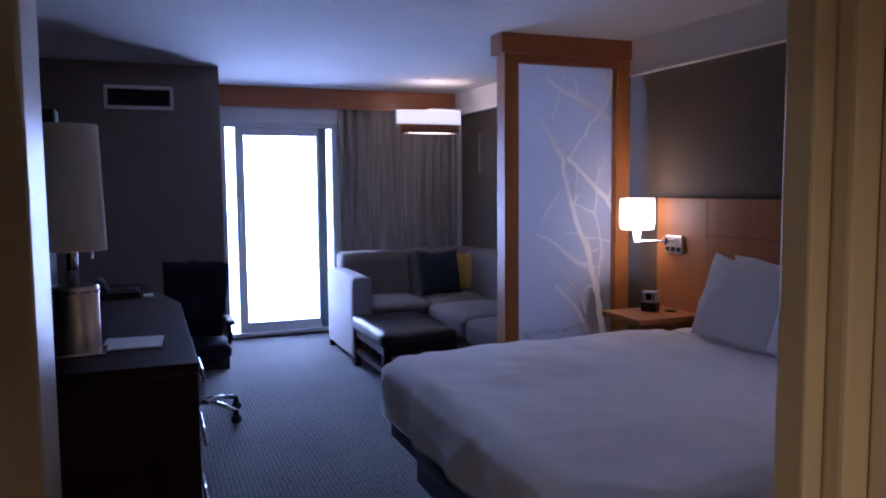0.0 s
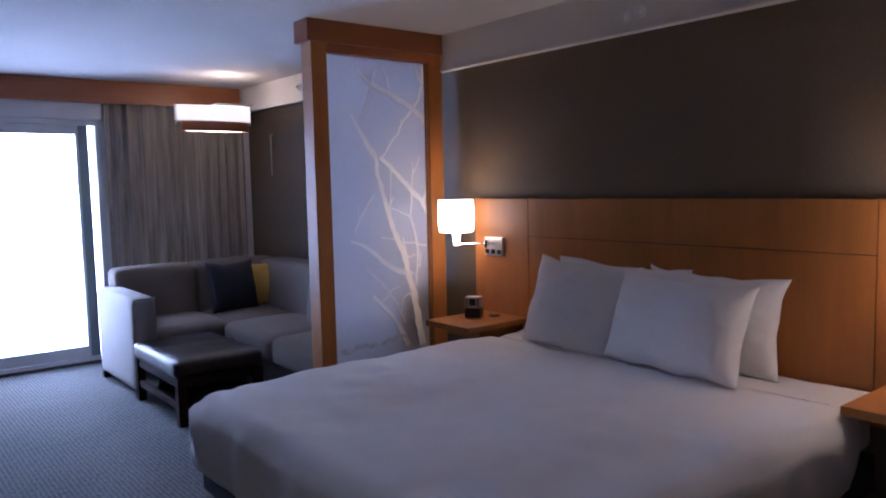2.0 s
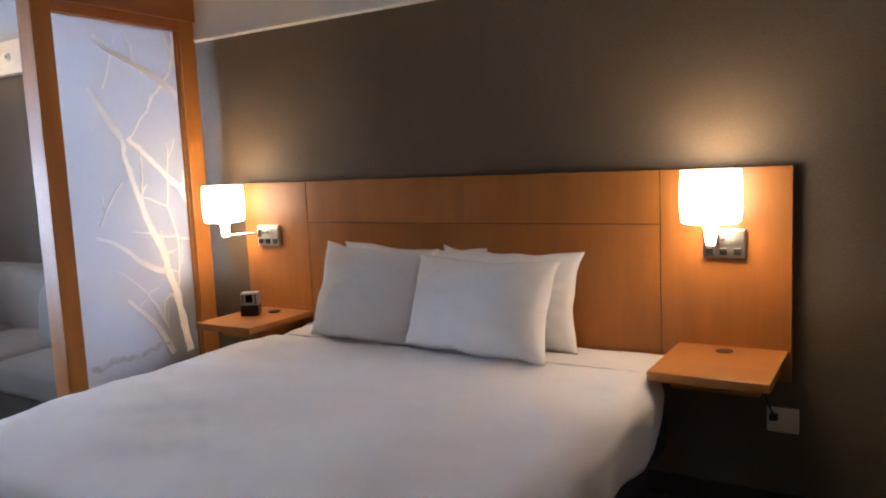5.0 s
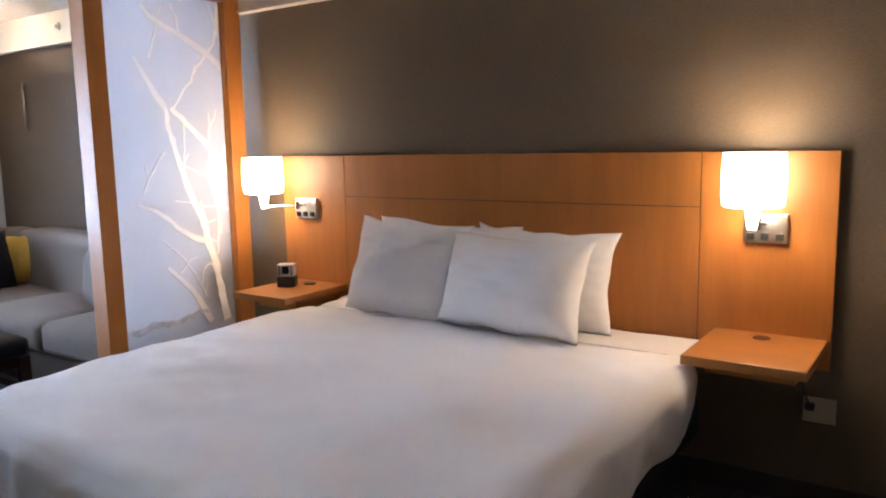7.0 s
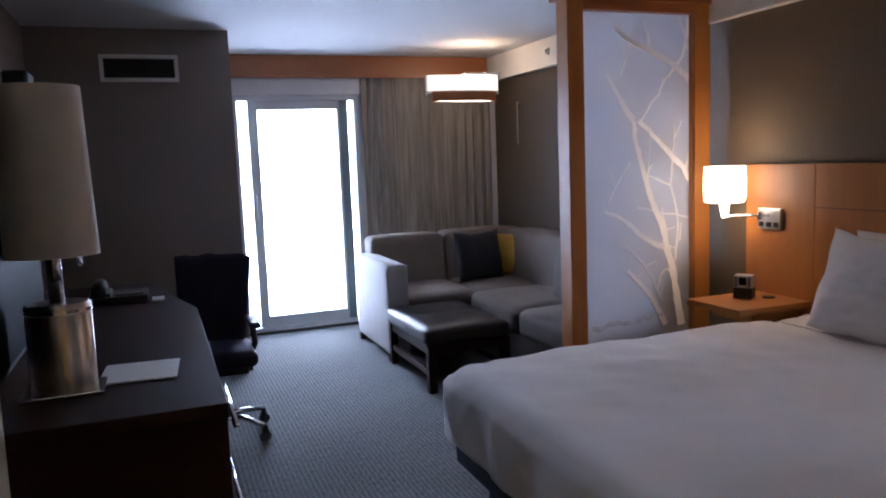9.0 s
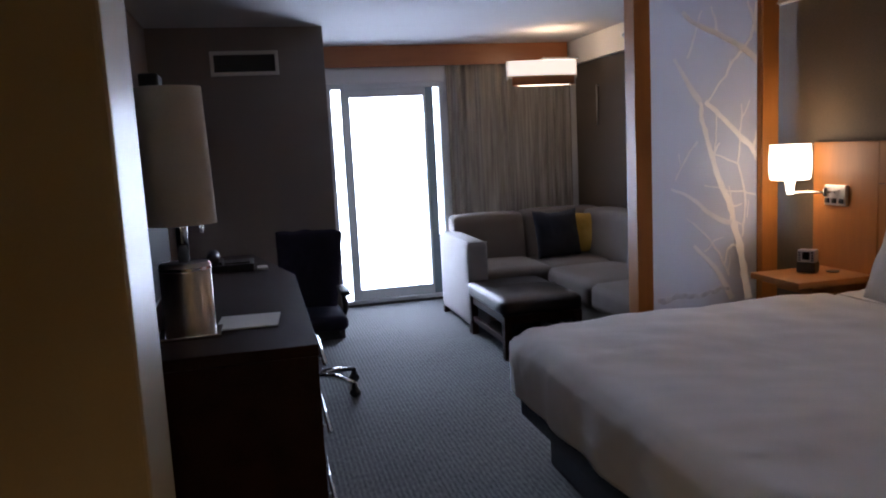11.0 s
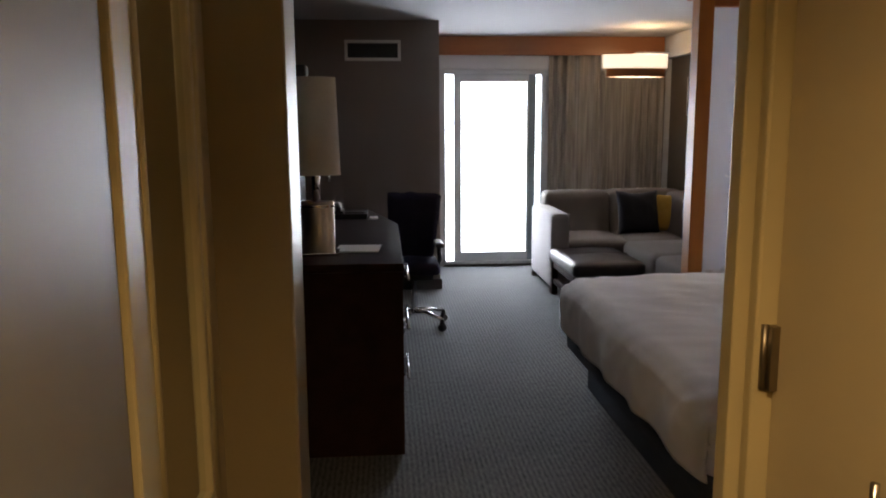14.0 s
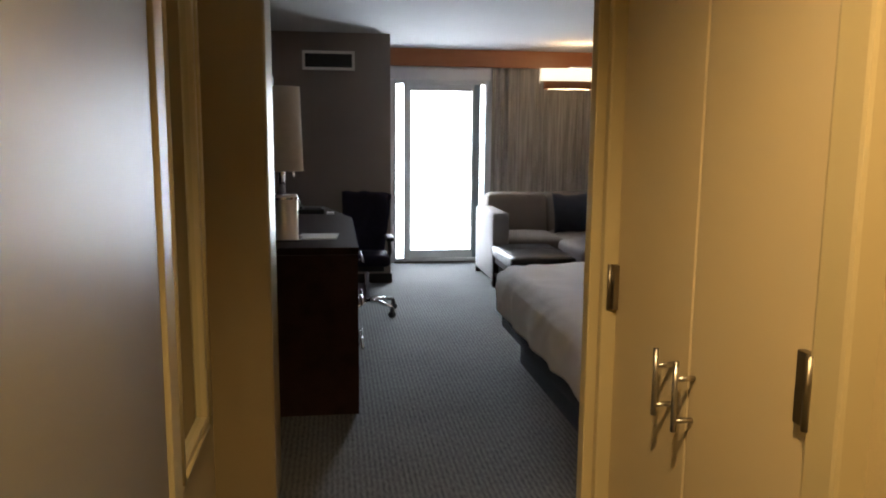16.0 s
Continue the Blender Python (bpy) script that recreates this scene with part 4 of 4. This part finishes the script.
part("shade", lathe_bm([(0.110, 1.195), (0.098, 1.615), (0.095, 1.615), (0.107, 1.195)], 48, 0.85, (LX, LY)), LAMPSHADE, d, "off-white cloth shade", "auto")
part("shade_top", lathe_bm([(0, 1.606), (0.095, 1.606), (0.095, 1.61), (0, 1.61)], 48, 0.85, (LX, LY)), LAMPSHADE, d, smooth="auto")
part("pull_knob", tube_bm([(LX + 0.06, LY, 1.20), (LX + 0.06, LY, 1.165)], 0.006), CHROME, d, smooth=True)

ob = part("folder", box_bm(-0.10, 0.10, -0.10, 0.10, 0, 0.006, 0.002), PAPER)
ob.matrix_basis = pose(0.115, 3.10, DT + 0.001, 0, 0, -4)
tagged(ob, "white information card lying on the desk", "paper")
# desk phone
d = thing("desk_phone", (0.02, 4.68, DT), "black desk telephone with handset", "telephone")
part("body", prism_bm([(-0.10, 4.56), (0.12, 4.56), (0.12, 4.78), (-0.10, 4.78)], DT, DT + 0.035, 0.008), BLACK, d)
part("handset", tube_bm([(-0.075, 4.56, DT + 0.05), (-0.075, 4.62, DT + 0.07), (-0.075, 4.72, DT + 0.07), (-0.075, 4.78, DT + 0.05)], 0.030, 12), BLACK, d, smooth=True)
part("cradle", prism_bm([(-0.115, 4.58), (-0.03, 4.58), (-0.03, 4.76), (-0.115, 4.76)], DT + 0.03, DT + 0.05, 0.006), BLACK, d)
part("keypad", box_bm(-0.02, 0.10, 4.59, 4.72, DT + 0.035, DT + 0.042, 0.002), BASEB, d)
d.matrix_basis = Matrix.Translation((0.03, 4.43, DT))
tagged(part("note_pad", box_bm(0.145, 0.195, 4.29, 4.38, DT + 0.001, DT + 0.012, 0.002), PAPER), "small white note pad beside the telephone", "paper")

# television on a swing arm
d = thing("television", (-0.18, 3.0, 1.3), "black flat television on a wall arm", "television")
part("screen", box_bm(-0.172, -0.168, 2.49, 3.57, 0.94, 1.60, 0.001), SCREEN, d, "dark glossy screen")
part("housing", box_bm(-0.21, -0.172, 2.47, 3.59, 0.92, 1.62, 0.008), BLACK, d)
part("wall_arm", box_bm(-0.49, -0.21, 3.0, 3.08, 1.25, 1.35, 0.006), BLACK, d)
part("rear_cover", box_bm(-0.235, -0.21, 2.8, 3.3, 1.1, 1.5, 0.01), BLACK, d)
d = thing("set_top_camera", (-0.2, 3.5, 1.62), "small black device on top of the television", "speaker")
part("body", box_bm(-0.205, -0.135, 3.44, 3.57, 1.632, 1.71, 0.012, 3), BLACK, d)
part("foot", box_bm(-0.195, -0.175, 3.47, 3.54, 1.62, 1.634, 0.003), BLACK, d)
tagged(part("cable", tube_bm([(-0.30, 2.86, DT + 0.005), (-0.24, 2.90, DT + 0.02), (-0.2, 2.96, DT + 0.07), (-0.2, 3.05, 0.99)], 0.005, 8), BLACK, smooth=True), "black cable running from desk to television", "cable")

# desk chair
CX, CY = 0.44, 4.86
d = thing("office_chair", (CX, CY, 0), "dark blue office chair on a chrome star base", "office chair")
bk = cushion_bm(0.40, 0.54, 0.07, puff=8, pinch=-0.02, seed=21)
for v in bk.verts:
    v.co = Vector((v.co.x * (0.78 + 0.40 * (v.co.z + 0.27)), v.co.y + 0.35 * v.co.x ** 2 * -1, v.co.z))
ob = part("backrest", bk, CHAIRCLOTH, None, "", True)
ob.parent = d
ob.matrix_basis = pose(0.0, 0.20, 0.665, -8, 2, -12)
ob = part("seat", puffy_bm(-0.205, 0.175, -0.20, 0.22, 0.40, 0.48, 0.035, 0.012), CHAIRCLOTH, None, "", True)
ob.parent = d
ob = part("back_bar", tube_bm([(0, 0.10, 0.40), (0, 0.24, 0.42), (0, 0.26, 0.62)], 0.02), BLACK, None, "", True)
ob.parent = d
for s in (-1, 1):
    ob = part("armrest", puffy_bm(s * 0.175 - 0.03, s * 0.175 + 0.03, -0.15, 0.12, 0.585, 0.615, 0.014, 0.0, 6), BLACK, None, "", True)
    ob.parent = d
    ob = part("arm_post", tube_bm([(s * 0.175, 0.0, 0.59), (s * 0.185, 0.02, 0.48), (s * 0.155, 0.02, 0.41)], 0.016), BLACK, None, "", True)
    ob.parent = d
ob = part("gas_column", lathe_bm([(0, 0.09), (0.025, 0.09), (0.025, 0.25), (0.018, 0.25), (0.018, 0.40), (0, 0.40)], 20), CHROME, None, "", "auto")
ob.parent = d
ob = part("under_seat", box_bm(-0.13, 0.13, -0.13, 0.13, 0.355, 0.40, 0.01), BLACK)
ob.parent = d
for k in range(5):
    a = radians(30 + 72 * k)
    ca, sa = math.cos(a), math.sin(a)
    leg = part("star_leg", tube_bm([(0.02 * ca, 0.02 * sa, 0.115), (0.12 * ca, 0.12 * sa, 0.11), (0.25 * ca, 0.25 * sa, 0.085)], 0.019, 10, None, 0.012), CHROME, None, "", True)
    leg.parent = d
    cs = part("caster", lathe_bm([(0, -0.022), (0.022, -0.022), (0.028, -0.014), (0.028, 0.014), (0.022, 0.022), (0, 0.022)], 18), BLACK, None, "black caster", "auto")
    cs.parent = leg
    cs.matrix_basis = pose(0.25 * ca, 0.25 * sa, 0.029, 90, 0, 30 + 72 * k)
    cp = part("caster_fork", lathe_bm([(0, 0.05), (0.02, 0.05), (0.012, 0.088), (0, 0.09)], 14, centre=(0.25 * ca, 0.25 * sa)), BLACK, None, "", "auto")
    cp.parent = leg
